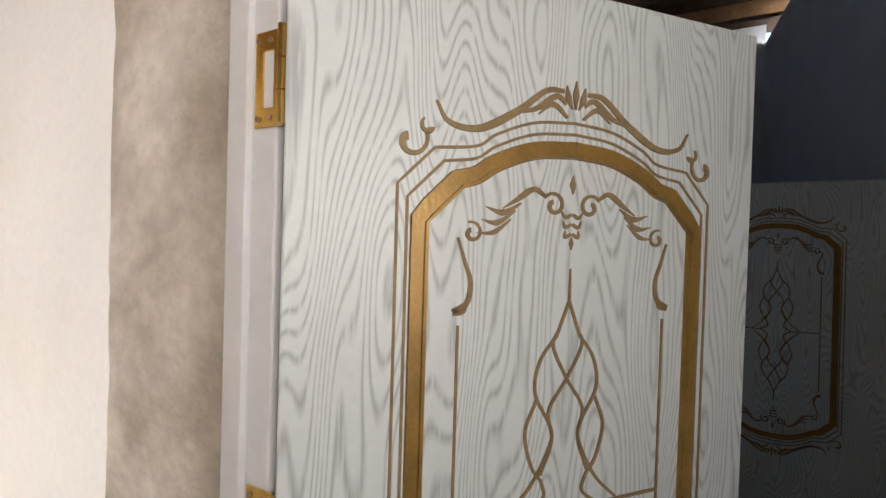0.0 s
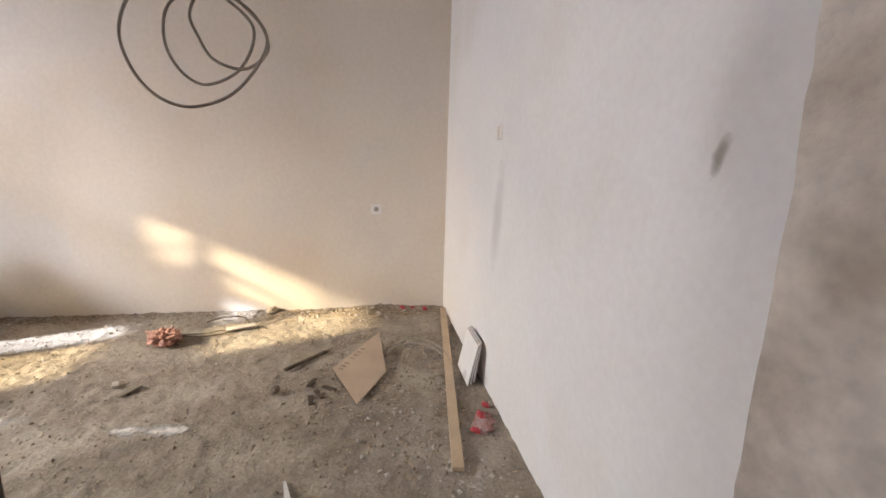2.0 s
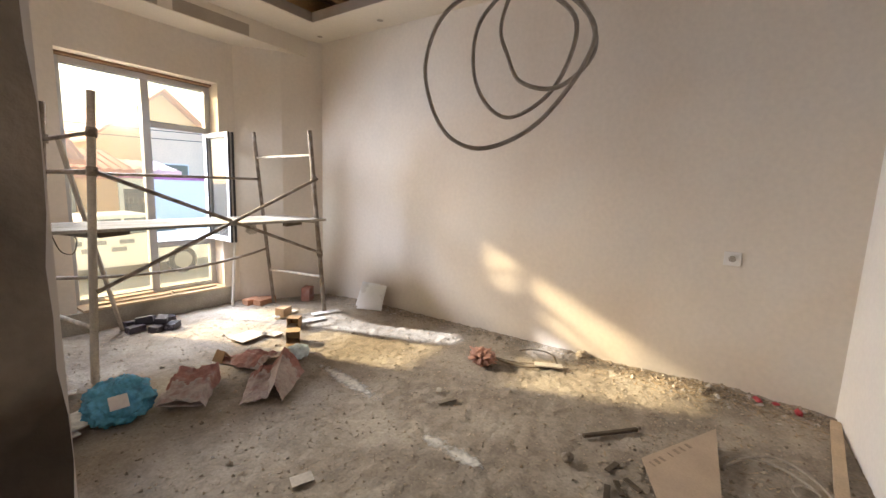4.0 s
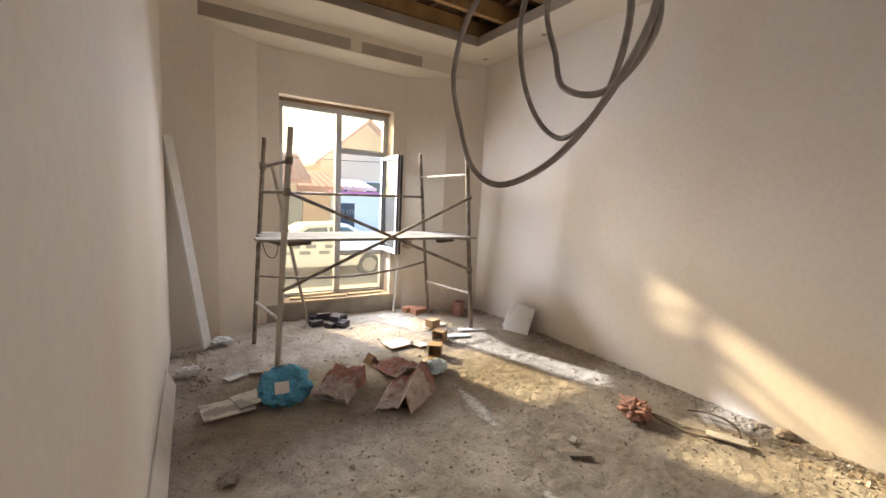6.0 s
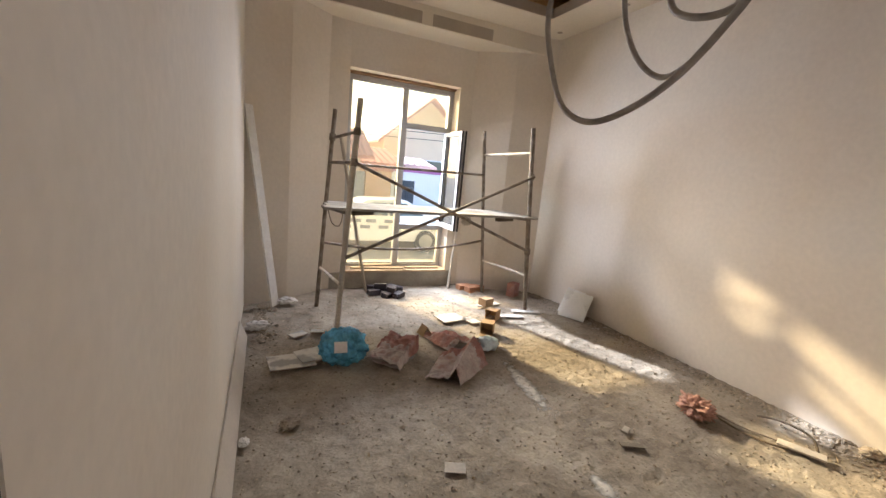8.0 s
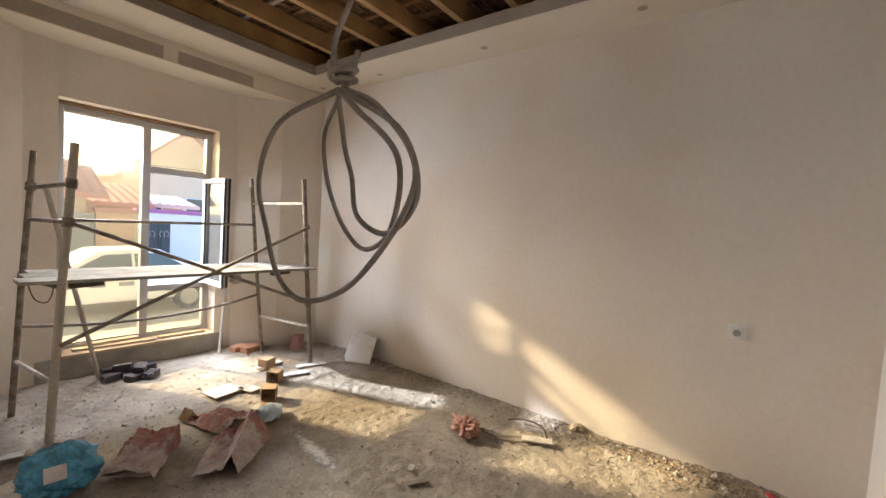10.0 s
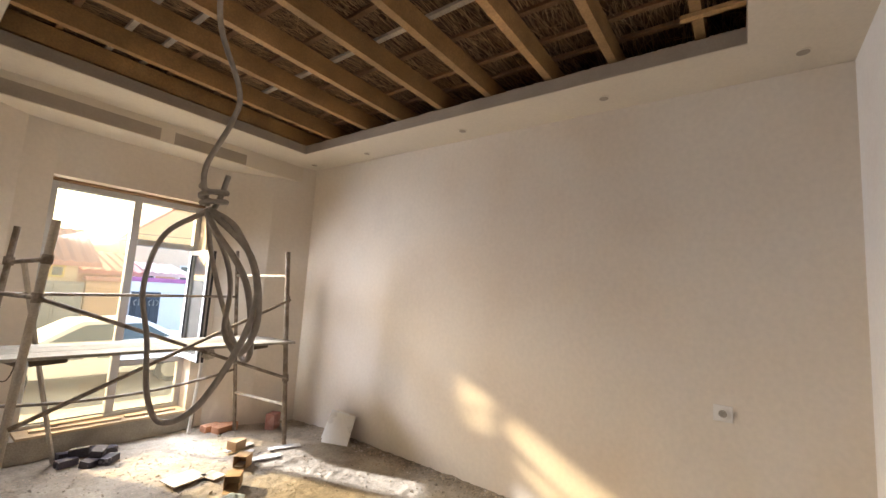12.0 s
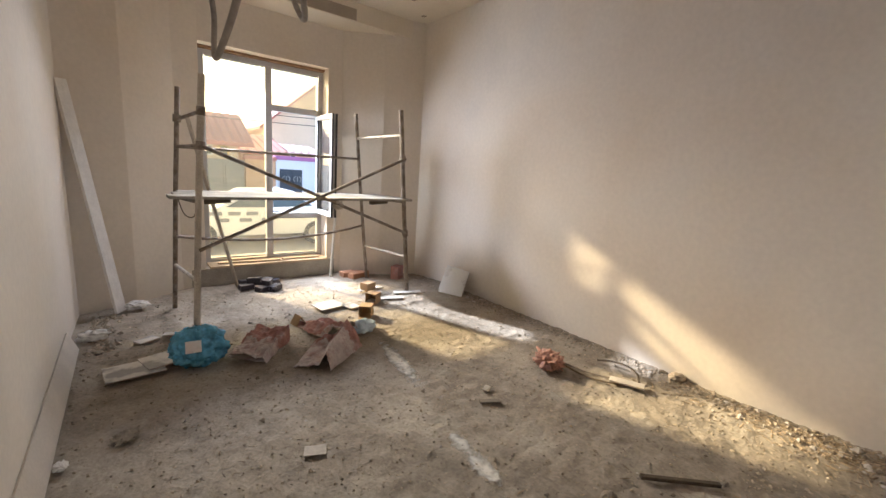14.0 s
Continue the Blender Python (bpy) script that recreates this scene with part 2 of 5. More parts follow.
def tube(bm, pts, r, sides=10, cap=True, r_end=None):
    """A round bar along a line of points."""
    pts = [Vector(p) for p in pts]
    rings, up = [], None
    for i, p in enumerate(pts):
        d = (pts[min(i + 1, len(pts) - 1)] - pts[max(i - 1, 0)]).normalized()
        if up is None:
            up = d.orthogonal().normalized()
        up = (up - d * up.dot(d)).normalized()
        side = d.cross(up)
        rr = r if r_end is None else r + (r_end - r) * i / max(1, len(pts) - 1)
        rings.append([bm.verts.new(p + (up * math.cos(a) + side * math.sin(a)) * rr) for a in (2 * math.pi * k / sides for k in range(sides))])
    for a, b in zip(rings, rings[1:]):
        for k in range(sides):
            bm.faces.new((a[k], a[(k + 1) % sides], b[(k + 1) % sides], b[k]))
    if cap:
        bm.faces.new(rings[0])
        bm.faces.new(rings[-1])
    return bm


def bar(p, q, r, sides=10, sag=0.0):
    p, q = Vector(p), Vector(q)
    n = 1 if not sag else 10
    pts = [p.lerp(q, i / n) - Vector((0, 0, sag * 4 * (i / n) * (1 - i / n))) for i in range(n + 1)]
    return tube(bmesh.new(), pts, r, sides)


def ribbon(bm, pts, w0, w1, depth, mid=None):
    """A low raised strip in the x-z plane (front towards -y) along points (x, z); the width runs w0, mid, w1."""
    n = len(pts)
    L, R, LB, RB = [], [], [], []
    for i, p in enumerate(pts):
        d = (pts[min(i + 1, n - 1)] - pts[max(i - 1, 0)])
        d = Vector((d[0], d[1])).normalized() if d.length > 1e-9 else Vector((1, 0))
        nx, nz = -d[1], d[0]
        t = i / (n - 1)
        w = (w0 + (w1 - w0) * t) if mid is None else (w0 + (mid - w0) * t * 2 if t < 0.5 else mid + (w1 - mid) * (t * 2 - 1))
        h = max(w / 2, 0.0004)
        L.append(bm.verts.new((p[0] + nx * h, -depth, p[1] + nz * h)))
        R.append(bm.verts.new((p[0] - nx * h, -depth, p[1] - nz * h)))
        LB.append(bm.verts.new((p[0] + nx * h * 1.15, 0.001, p[1] + nz * h * 1.15)))
        RB.append(bm.verts.new((p[0] - nx * h * 1.15, 0.001, p[1] - nz * h * 1.15)))
    for i in range(n - 1):
        bm.faces.new((L[i], R[i], R[i + 1], L[i + 1]))
        bm.faces.new((LB[i], L[i], L[i + 1], LB[i + 1]))
        bm.faces.new((R[i], RB[i], RB[i + 1], R[i + 1]))
    bm.faces.new((L[0], LB[0], RB[0], R[0]))
    bm.faces.new((L[-1], R[-1], RB[-1], LB[-1]))
    return bm


def floor_z(x, y):
    """Height of the uneven screed; it dips a little before the window."""
    t = min(1, max(0, (-3.4 - y) / 1.3))
    return 0.010 * noise.noise((x * 1.3, y * 1.3, 0)) + 0.006 * noise.noise((x * 6, y * 6, 3)) + 0.008 * noise.noise((x * 17, y * 17, 7)) + 0.006 * noise.noise((x * 38, y * 38, 9)) - 0.006 - 0.05 * t * t * (3 - 2 * t) \
        + (0.035 * math.exp(-((y + 0.02) / 0.38) ** 2) + 0.008) * math.exp(-((x + 4.21) / 0.13) ** 2) * (0.7 + 0.6 * noise.noise((x * 9, y * 9, 4)))


def structure(name, bm, mat, label, category):
    return tagged(finish(bm, name, mat), label, category, kind="structure")


# ---- the shell of the room ----
XB, YA, CEIL = -4.205, 0.635, 3.03     # long wall, end wall, ceiling
WALL_TOP, LOW = 3.75, -0.4
structure("wall_west", prism(bmesh.new(), [(XB, 0.95), (XB, -4.3), (-4.6, -4.3), (-4.6, 0.95)], LOW, WALL_TOP), PLASTER, "long bare wall of smooth beige putty plaster", "wall")
structure("wall_north", prism(bmesh.new(), [(-0.72, YA), (XB, YA), (XB, 0.93), (-0.72, 0.93)], LOW, WALL_TOP), PLASTER_WHITE, "end wall of smooth whitish putty plaster", "wall")
bm = bmesh.new()
prism(bm, [(-0.86, -4.22), (-1.25, -4.42), (-1.64, -4.72), (-1.86, -4.77), (-1.88, -5.06), (-0.40, -5.06), (-0.40, -4.22)], LOW, WALL_TOP)
prism(bm, [(-3.185, -4.78), (-3.36, -4.77), (-3.76, -4.47), (XB, -4.30), (-4.6, -4.30), (-4.6, -5.06), (-3.19, -5.06)], LOW, WALL_TOP)
prism(bm, [(-1.86, -4.77), (-3.185, -4.78), (-3.19, -5.06), (-1.88, -5.06)], 2.40, WALL_TOP)
structure("wall_south", bm, PLASTER, "plastered wall of a shallow bay round the tall window", "wall")
structure("window_ledge", prism(bmesh.new(), [(-1.72, -4.735), (-3.28, -4.755), (-3.19, -5.06), (-1.88, -5.06)], LOW, 0.135), CONCRETE, "low rough concrete ledge under the window", "ledge")
bm = bmesh.new()
prism(bm, [(-0.818, -0.424), (-0.86, -4.22), (-0.40, -4.22), (-0.40, -0.424)], LOW, WALL_TOP)
prism(bm, [(-0.760, 0.395), (-0.765, YA), (-0.40, YA), (-0.40, 0.395)], LOW, WALL_TOP)
prism(bm, [(-0.818, -0.424), (-0.40, -0.424), (-0.40, 0.395), (-0.760, 0.395)], 2.12, WALL_TOP)
structure("wall_east", bm, PLASTER, "plastered partition with the doorway", "wall")
bm = bmesh.new()


def lining(bm, y_in, y_wall, x_edge, x_end, seed):
    """Trowelled lining of a reveal with a broken arris towards the room."""
    n, k = 70, 9
    rows = []
    for i in range(n + 1):
        z = -0.02 + 2.135 * i / n
        e = x_edge + 0.006 * noise.noise((z * 7, seed, 0)) + 0.005 * noise.noise((z * 23, seed, 2))
        row = []
        for c in range(k + 1):
            x = e + (x_end - e) * c / k
            d = 0.0022 * noise.noise((x * 11, z * 11, seed)) + 0.0015 * noise.noise((x * 31, z * 31, seed))
            row.append(bm.verts.new((x, y_in + d, z)))
        rows.append(([bm.verts.new((e, y_wall, z))], row))
    for (b0, r0), (b1, r1) in zip(rows, rows[1:]):
        line0, line1 = b0 + r0, b1 + r1
        for c in range(len(line0) - 1):
            bm.faces.new((line0[c], line0[c + 1], line1[c + 1], line1[c]))


lining(bm, 0.387, 0.396, -0.765, -0.474, 1.3)
box(bm, -0.740, -0.474, -0.412, 0.384, 2.108, 2.1195)
structure("doorway_reveal", bm, RAW, "grey-brown raw cement plaster lining the doorway", "reveal")
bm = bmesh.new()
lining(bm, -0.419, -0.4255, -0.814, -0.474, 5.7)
structure("doorway_reveal_damp", bm, RAW_SHADED, "brown raw plaster on one side of the doorway, its shade put into the colour", "reveal")

# floor of the room: uneven dusty screed
bm = bmesh.new()
NX, NY = 230, 340
grid = []
for j in range(NY + 1):
    row = []
    for i in range(NX + 1):
        x, y = -4.25 + 3.9 * i / NX, -5.0 + 5.75 * j / NY
        row.append(bm.verts.new((x, y, floor_z(x, y))))
    grid.append(row)
for j in range(NY):
    for i in range(NX):
        bm.faces.new((grid[j][i], grid[j][i + 1], grid[j + 1][i + 1], grid[j + 1][i]))
tagged(finish(bm, "floor", SCREED, smooth=True), "rough dusty grey-brown cement screed floor", "floor", kind="structure")

# ceiling: plasterboard ring round an open field of joists
VX0, VX1, VY0, VY1 = -3.735, -1.31, -3.875, 0.14
bm = bmesh.new()
box(bm, -4.40, VX0, -4.70, 0.80, CEIL, CEIL + 0.095)
box(bm, VX1, -0.60, -4.70, 0.80, CEIL, CEIL + 0.095)
box(bm, VX0, VX1, VY1, 0.80, CEIL, CEIL + 0.095)
box(bm, VX0, VX1, -4.70, VY0, CEIL, CEIL + 0.095)
structure("ceiling", bm, BOARD_CEIL, "plasterboard ceiling border with an open middle", "ceiling")
bm = bmesh.new()
box(bm, VX0 - 0.012, VX0 + 0.004, VY0 + 0.004, VY1 - 0.004, CEIL + 0.006, CEIL + 0.10)
box(bm, VX1 - 0.004, VX1 + 0.012, VY0 + 0.004, VY1 - 0.004, CEIL + 0.006, CEIL + 0.10)
box(bm, VX0 + 0.004, VX1 - 0.004, VY0 - 0.012, VY0 + 0.004, CEIL + 0.006, CEIL + 0.10)
box(bm, VX0 + 0.004, VX1 - 0.004, VY1 - 0.004, VY1 + 0.012, CEIL + 0.006, CEIL + 0.10)
structure("ceiling_edge", bm, BOARD_GREY, "grey unpainted plasterboard edge of the ceiling opening", "trim")
bm = bmesh.new()
prism(bm, [(XB - 0.1, -4.36), (-0.80, -4.36), (-0.80, -4.85), (XB - 0.1, -4.85)], 2.842, CEIL)
structure("ceiling_beam", bm, BOARD_CEIL, "boxed plasterboard beam along the window wall", "beam")
bm = bmesh.new()
for x0, x1 in ((-2.48, -0.90), (-3.32, -2.60)):
    box(bm, x0, x1, -4.3635, -4.359, 2.850, 2.965)
structure("beam_facing", bm, BOARD_GREY, "strips of grey plasterboard not yet puttied", "trim")

joists = empty("roof_joists", "sawn pine joists above the open ceiling", "joists", kind="structure")
for y in (0.38, -0.10, -0.59, -1.05, -1.53, -2.02, -2.48, -2.98, -3.48, -3.95):
    m = Matrix.Translation((0, y + random.uniform(-0.01, 0.01), 0)) @ pose(0, 0, 0, 0, 0, random.uniform(-0.6, 0.6))
    part("joist", cube(XB - 0.05, -0.55, -0.028, 0.028, 3.165, 3.315, 0.004, m), JOIST, joists)
battens = empty("roof_battens", "thin brown battens across the joists", "battens", kind="structure")
x = XB + 0.08
while x < -0.6:
    m = Matrix.Translation((x, 0, 0)) @ pose(0, 0, 0, 0, 0, random.uniform(-1.2, 1.2))
    part("batten", cube(-0.02, 0.02, -4.65, 0.75, 3.317, 3.342, 0.003, m), BATTEN if random.random() < 0.8 else PLANK, battens)
    x += random.uniform(0.24, 0.32)
for y0, y1, x in ((-0.16, 0.55, -3.52), (-0.20, 0.55, -2.95)):
    part("batten", cube(x - 0.02, x + 0.02, y0, y1, 3.138, 3.163, 0.003), JOIST, battens)
# reeds lying over the battens
verts, faces = [], []
rng = random.Random(4)
for k in range(16000):
    cx, cy = rng.uniform(XB, -0.6), rng.uniform(-4.6, 0.7)
    a = rng.gauss(0, 0.13) + (rng.random() < 0.07) * rng.uniform(-1.5, 1.5)
    ln, w = rng.uniform(0.08, 0.28), rng.uniform(0.0013, 0.0036)
    z = 3.350 + rng.random() ** 2 * 0.05
    tilt = rng.gauss(0, 0.05)
    if rng.random() < 0.05:
        z, tilt = 3.335, -abs(rng.gauss(0.2, 0.2))
    dx, dy = math.cos(a) * ln / 2, math.sin(a) * ln / 2
    px, py = -math.sin(a) * w, math.cos(a) * w
    dz = tilt * ln / 2
    b = len(verts)
    for s in (-1, 1):
        verts += [(cx + s * dx + px, cy + s * dy + py, z + s * dz), (cx + s * dx - px, cy + s * dy - py, z + s * dz), (cx + s * dx, cy + s * dy, z + s * dz - 1.5 * w)]
    faces += [(b, b + 1, b + 4, b + 3), (b + 1, b + 2, b + 5, b + 4), (b + 2, b, b + 3, b + 5), (b, b + 2, b + 1), (b + 3, b + 4, b + 5)]
me = bpy.data.meshes.new("reed_layer")
me.from_pydata(verts, [], faces)
me.materials.append(STRAW)
tagged(new("reed_layer", me), "layer of loose dry reeds over the battens", "reeds", kind="stuff")
structure("roof_deck", cube(-4.6, -0.40, -5.06, 0.95, 3.42, 3.50), STRAW_DARK, "dark packed reed and clay roof deck", "roof")

# ---- the hall beside the room ----
HF, GZ = -0.17, -0.85
structure("hall_floor", cube(-0.40, 1.2, -5.26, 5.2, HF - 0.1, HF), SCREED, "dusty screed floor of the dark hall", "floor")
# hall wall with an unseen gap, added for the side lamp
bm = bmesh.new()
box(bm, 0.97, 1.2, -5.26, -1.10, HF, 3.55)
box(bm, 0.97, 1.2, -0.40, 5.2, HF, 3.55)
box(bm, 0.97, 1.2, -1.10, -0.40, HF, 0.75)
box(bm, 0.97, 1.2, -1.10, -0.40, 2.05, 3.55)
# unseen block, added to stop direct sun at the hall opening
structure("yard_wall", cube(1.32, 3.2, -4.6, -1.75, GZ, 3.6), CONCRETE, "unseen rough grey block keeping the sun out of the hall opening", "wall")
# unseen ground, added outside the same opening
structure("yard_ground", cube(1.2, 9.0, -1.75, 6.0, GZ - 0.3, GZ), CONCRETE, "grey dusty yard beside the hall", "ground")
structure("hall_wall_east", bm, HALLWALL, "pale blue painted hall wall", "wall")
structure("hall_wall_west", cube(-0.72, -0.40, 0.95, 5.2, HF, 3.75), HALLWALL, "pale blue painted hall wall", "wall")
structure("hall_wall_end", cube(-0.40, 0.97, 5.0, 5.2, HF, 3.75), HALLWALL, "pale blue painted hall end wall", "wall")
bm = bmesh.new()
box(bm, -0.40, 0.97, -5.26, -5.06, HF, 3.75)
structure("hall_wall_front", bm, HALLWALL, "pale blue painted hall front wall", "wall")
structure("hall_roof", cube(-0.40, 1.2, -5.26, 5.2, 3.72, 3.8), STRAW_DARK, "dark reed roof of the hall", "roof")
hj = empty("hall_joists", "dark wooden joists over the hall", "joists", kind="structure")
for i in range(15):
    y = -4.2 + 0.62 * i
    part("joist", cube(-0.40, 1.1, y - 0.04, y + 0.04, 3.56, 3.70, 0.005), BATTEN, hj)

# ---- outside ----
ASPHALT = material("dusty_road", (0.40, 0.365, 0.31), 0.95, spread=0.15, scale=0.8, fine=8, bump=0.2)
STUCCO_WHITE = material("white_stucco", (0.74, 0.76, 0.80), 0.9, spread=0.05, scale=0.6, fine=20)
STUCCO_ORANGE = material("orange_brick_stucco", (0.62, 0.40, 0.26), 0.9, spread=0.1, scale=0.7, fine=15)
STUCCO_CREAM = material("cream_stucco", (0.72, 0.60, 0.47), 0.9, spread=0.08, scale=0.5, fine=15)
PURPLE = material("purple_coping_paint", (0.42, 0.16, 0.36), 0.7, spread=0.08)
ROOF_RED = material("red_sheet_roof", (0.50, 0.22, 0.17), 0.6, spread=0.12, scale=0.7, fine=10)
ROOF_BROWN = material("brown_red_corrugated_roof", (0.52, 0.235, 0.20), 0.6, spread=0.12, scale=0.7, fine=10, piece=0.08)
GATE_DARK = material("dark_blue_grey_gate_paint", (0.055, 0.065, 0.085), 0.5, spread=0.1, scale=4)
GATE_GREY = material("grey_gate_paint", (0.26, 0.26, 0.26), 0.6, spread=0.1, scale=2)
CAR_PAINT = material("white_car_paint", (0.78, 0.79, 0.80), 0.25, spread=0.03, scale=1, fine=30, bump=0.0, specular=0.6)
CAR_GLASS = material("dark_car_window", (0.08, 0.10, 0.10), 0.1, spread=0.1, scale=1, bump=0.0, specular=0.7)
TYRE = material("tyre_rubber", (0.035, 0.035, 0.035), 0.85, spread=0.1)
RIM = material("grey_alloy_rim", (0.42, 0.42, 0.43), 0.35, metal=0.8, spread=0.1)
TAIL = material("red_tail_lamp_plastic", (0.55, 0.03, 0.03), 0.3, spread=0.05)
LETTERS = material("grey_lettering", (0.22, 0.23, 0.25), 0.6, spread=0.05)
PINK = material("faded_pink_sheet_roof", (0.60, 0.42, 0.40), 0.7, spread=0.1, scale=0.7, fine=10)
YELLOW = material("yellow_window_paint", (0.66, 0.52, 0.18), 0.6, spread=0.08)
BARK = material("bark", (0.18, 0.13, 0.09), 0.95, spread=0.25, scale=9)

structure("ground", cube(-400, 400, -900, -5.6, GZ - 0.3, GZ), ASPHALT, "dusty unpaved street and ground", "ground")
structure("pavement", cube(-14, 10, -6.6, -5.06, GZ, -0.12, 0.02), CONCRETE, "concrete plinth strip along the house", "pavement")


def street_wall(name, x0, x1, y, z1, mat, cope_mat, label):
    w = empty(name, label, "wall", kind="structure")
    part("wall_face", cube(x0, x1, y - 0.25, y, GZ, z1), mat, w)
    part("coping", cube(x0 - 0.04, x1 + 0.04, y - 0.30, y + 0.06, z1, z1 + 0.14, 0.015), cope_mat, w)
    return w


def gate(label, x0, x1, y, z1, mat, carved):
    g = empty("street_gate", label, "gate")
    part("gate_frame", cube(x0, x1, y, y + 0.05, GZ, z1, 0.008), mat, g)
    n = 2
    w = (x1 - x0) / n
    for i in range(n):
        a = x0 + w * i + 0.06
        leaf = part("leaf", cube(a, a + w - 0.12, y + 0.052, y + 0.085, GZ + 0.06, z1 - 0.08, 0.01), mat, g)
        for z0, zz in ((0.12, 0.42), (0.50, 0.90)):
            h = z1 - GZ
            part("panel", cube(a + 0.07, a + w - 0.19, y + 0.086, y + 0.11, GZ + h * z0, GZ + h * zz, 0.02), mat, leaf)
        if carved:
            bm = bmesh.new()
            for s in range(3):
                pts = [Vector((a + w / 2 - 0.06 + (s - 1) * 0.10, y + 0.115, z1 - 0.45)), Vector((a + w / 2 - 0.06 + (s - 1) * 0.14, y + 0.115, z1 - 0.33)), Vector((a + w / 2 - 0.06 + (s - 1) * 0.06, y + 0.115, z1 - 0.25))]
                tube(bm, spline(pts, 6), 0.018, 6)
            part("scrollwork", bm, GATE_GREY, leaf, "pale wrought scrollwork")
    return g


street_wall("street_wall_white", -9.6, -5.80, -16.0, 1.36, STUCCO_WHITE, PURPLE, "white street wall with a purple coping")
gate("dark blue-grey steel gate with pale scrollwork", -6.75, -5.92, -15.99, 1.02, GATE_DARK, True)
street_wall("street_wall_orange", -5.78, -4.75, -16.0, 1.30, STUCCO_ORANGE, ROOF_RED, "orange plastered street wall")
gate("plain grey sheet steel gate", -4.70, -3.2, -15.99, 1.25, GATE_GREY, False)


def house(name, label, x0, x1, y0, y1, eave, ridge, wall_mat, roof_mat, gable_front, windows):
    h = empty(name, label, "house")
    bm = bmesh.new()
    if gable_front:
        c = (x0 + x1) / 2
        f = [(x0, eave), (x1, eave), (c, ridge - 0.12)]
        a = [bm.verts.new((x, y1, z)) for x, z in [(x0, GZ), (x1, GZ)] + [f[1], f[2], f[0]]]
        b = [bm.verts.new((x, y0, z)) for x, z in [(x0, GZ), (x1, GZ)] + [f[1], f[2], f[0]]]
        bm.faces.new(a)
        bm.faces.new(b)
        for i in range(5):
            bm.faces.new((a[i], a[(i + 1) % 5], b[(i + 1) % 5], b[i]))
    else:
        box(bm, x0, x1, y0, y1, GZ, eave)
    part("house_wall", bm, wall_mat, h)
    bm = bmesh.new()
    o = 0.45
    if gable_front:
        c, s = (x0 + x1) / 2, (ridge - eave) / ((x1 - x0) / 2)
        for sx, xe in ((-1, x0 - o), (1, x1 + o)):
            ze = eave - o * s
            vs = [bm.verts.new(v) for v in ((xe, y1 + o, ze), (c, y1 + o, ridge), (c, y0 - o, ridge), (xe, y0 - o, ze))]
            ws = [bm.verts.new(v.co + Vector((0, 0, 0.14))) for v in vs]
            bm.faces.new(vs)
            bm.faces.new(ws)
            for i in range(4):
                bm.faces.new((vs[i], vs[(i + 1) % 4], ws[(i + 1) % 4], ws[i]))
        part("roof", bm, roof_mat, h)
    else:
        ym = (y0 + y1) / 2
        n = int((x1 - x0 + 2 * o) / 0.28)
        vs = []
        for i in range(n * 2 + 1):
            x = x0 - o + (x1 - x0 + 2 * o) * i / (n * 2)
            dz = 0.05 if i % 2 else 0.0
            vs.append((bm.verts.new((x, y1 + o, eave - 0.12 + dz)), bm.verts.new((x, ym, ridge + dz)), bm.verts.new((x, y1 + o, eave - 0.24)), bm.verts.new((x, ym, ridge - 0.12))))
        for a, b in zip(vs, vs[1:]):
            bm.faces.new((a[0], b[0], b[1], a[1]))
            bm.faces.new((a[2], a[3], b[3], b[2]))
            bm.faces.new((a[0], a[2], b[2], b[0]))
        part("roof", bm, roof_mat, h)
    for wx0, wx1, wz0, wz1, mat in windows:
        w = part("window", cube(wx0, wx1, y1, y1 + 0.05, wz0, wz1, 0.01), mat, h)
        part("pane", cube(wx0 + 0.06, wx1 - 0.06, y1 + 0.051, y1 + 0.06, wz0 + 0.06, wz1 - 0.06), CAR_GLASS, w)
    return h


house("roadside_house", "low cream house with a brown-red corrugated roof", -4.6, 0.6, -20, -16.4, 1.95, 2.95, STUCCO_CREAM, ROOF_BROWN, False, [(-4.3, -3.95, 1.35, 1.72, YELLOW), (-3.8, -3.45, 1.35, 1.72, STUCCO_WHITE)])
house("roadside_house", "orange house with a red sheet roof", -6.2, -4.75, -22, -17.5, 1.75, 2.35, STUCCO_ORANGE, ROOF_RED, False, [])
house("roadside_house", "tall yellow gabled house with a red roof", -13.2, -7.6, -34, -24, 3.3, 5.7, STUCCO_CREAM, ROOF_RED, True, [(-11.5, -10.3, 0.8, 2.2, STUCCO_WHITE)])
house("roadside_house", "small pink house with white windows behind the wall", -7.9, -6.3, -21, -18, 1.80, 2.05, STUCCO_ORANGE, PINK, False, [(-7.2, -6.9, 1.4, 1.75, STUCCO_WHITE), (-6.8, -6.5, 1.4, 1.75, STUCCO_WHITE)])


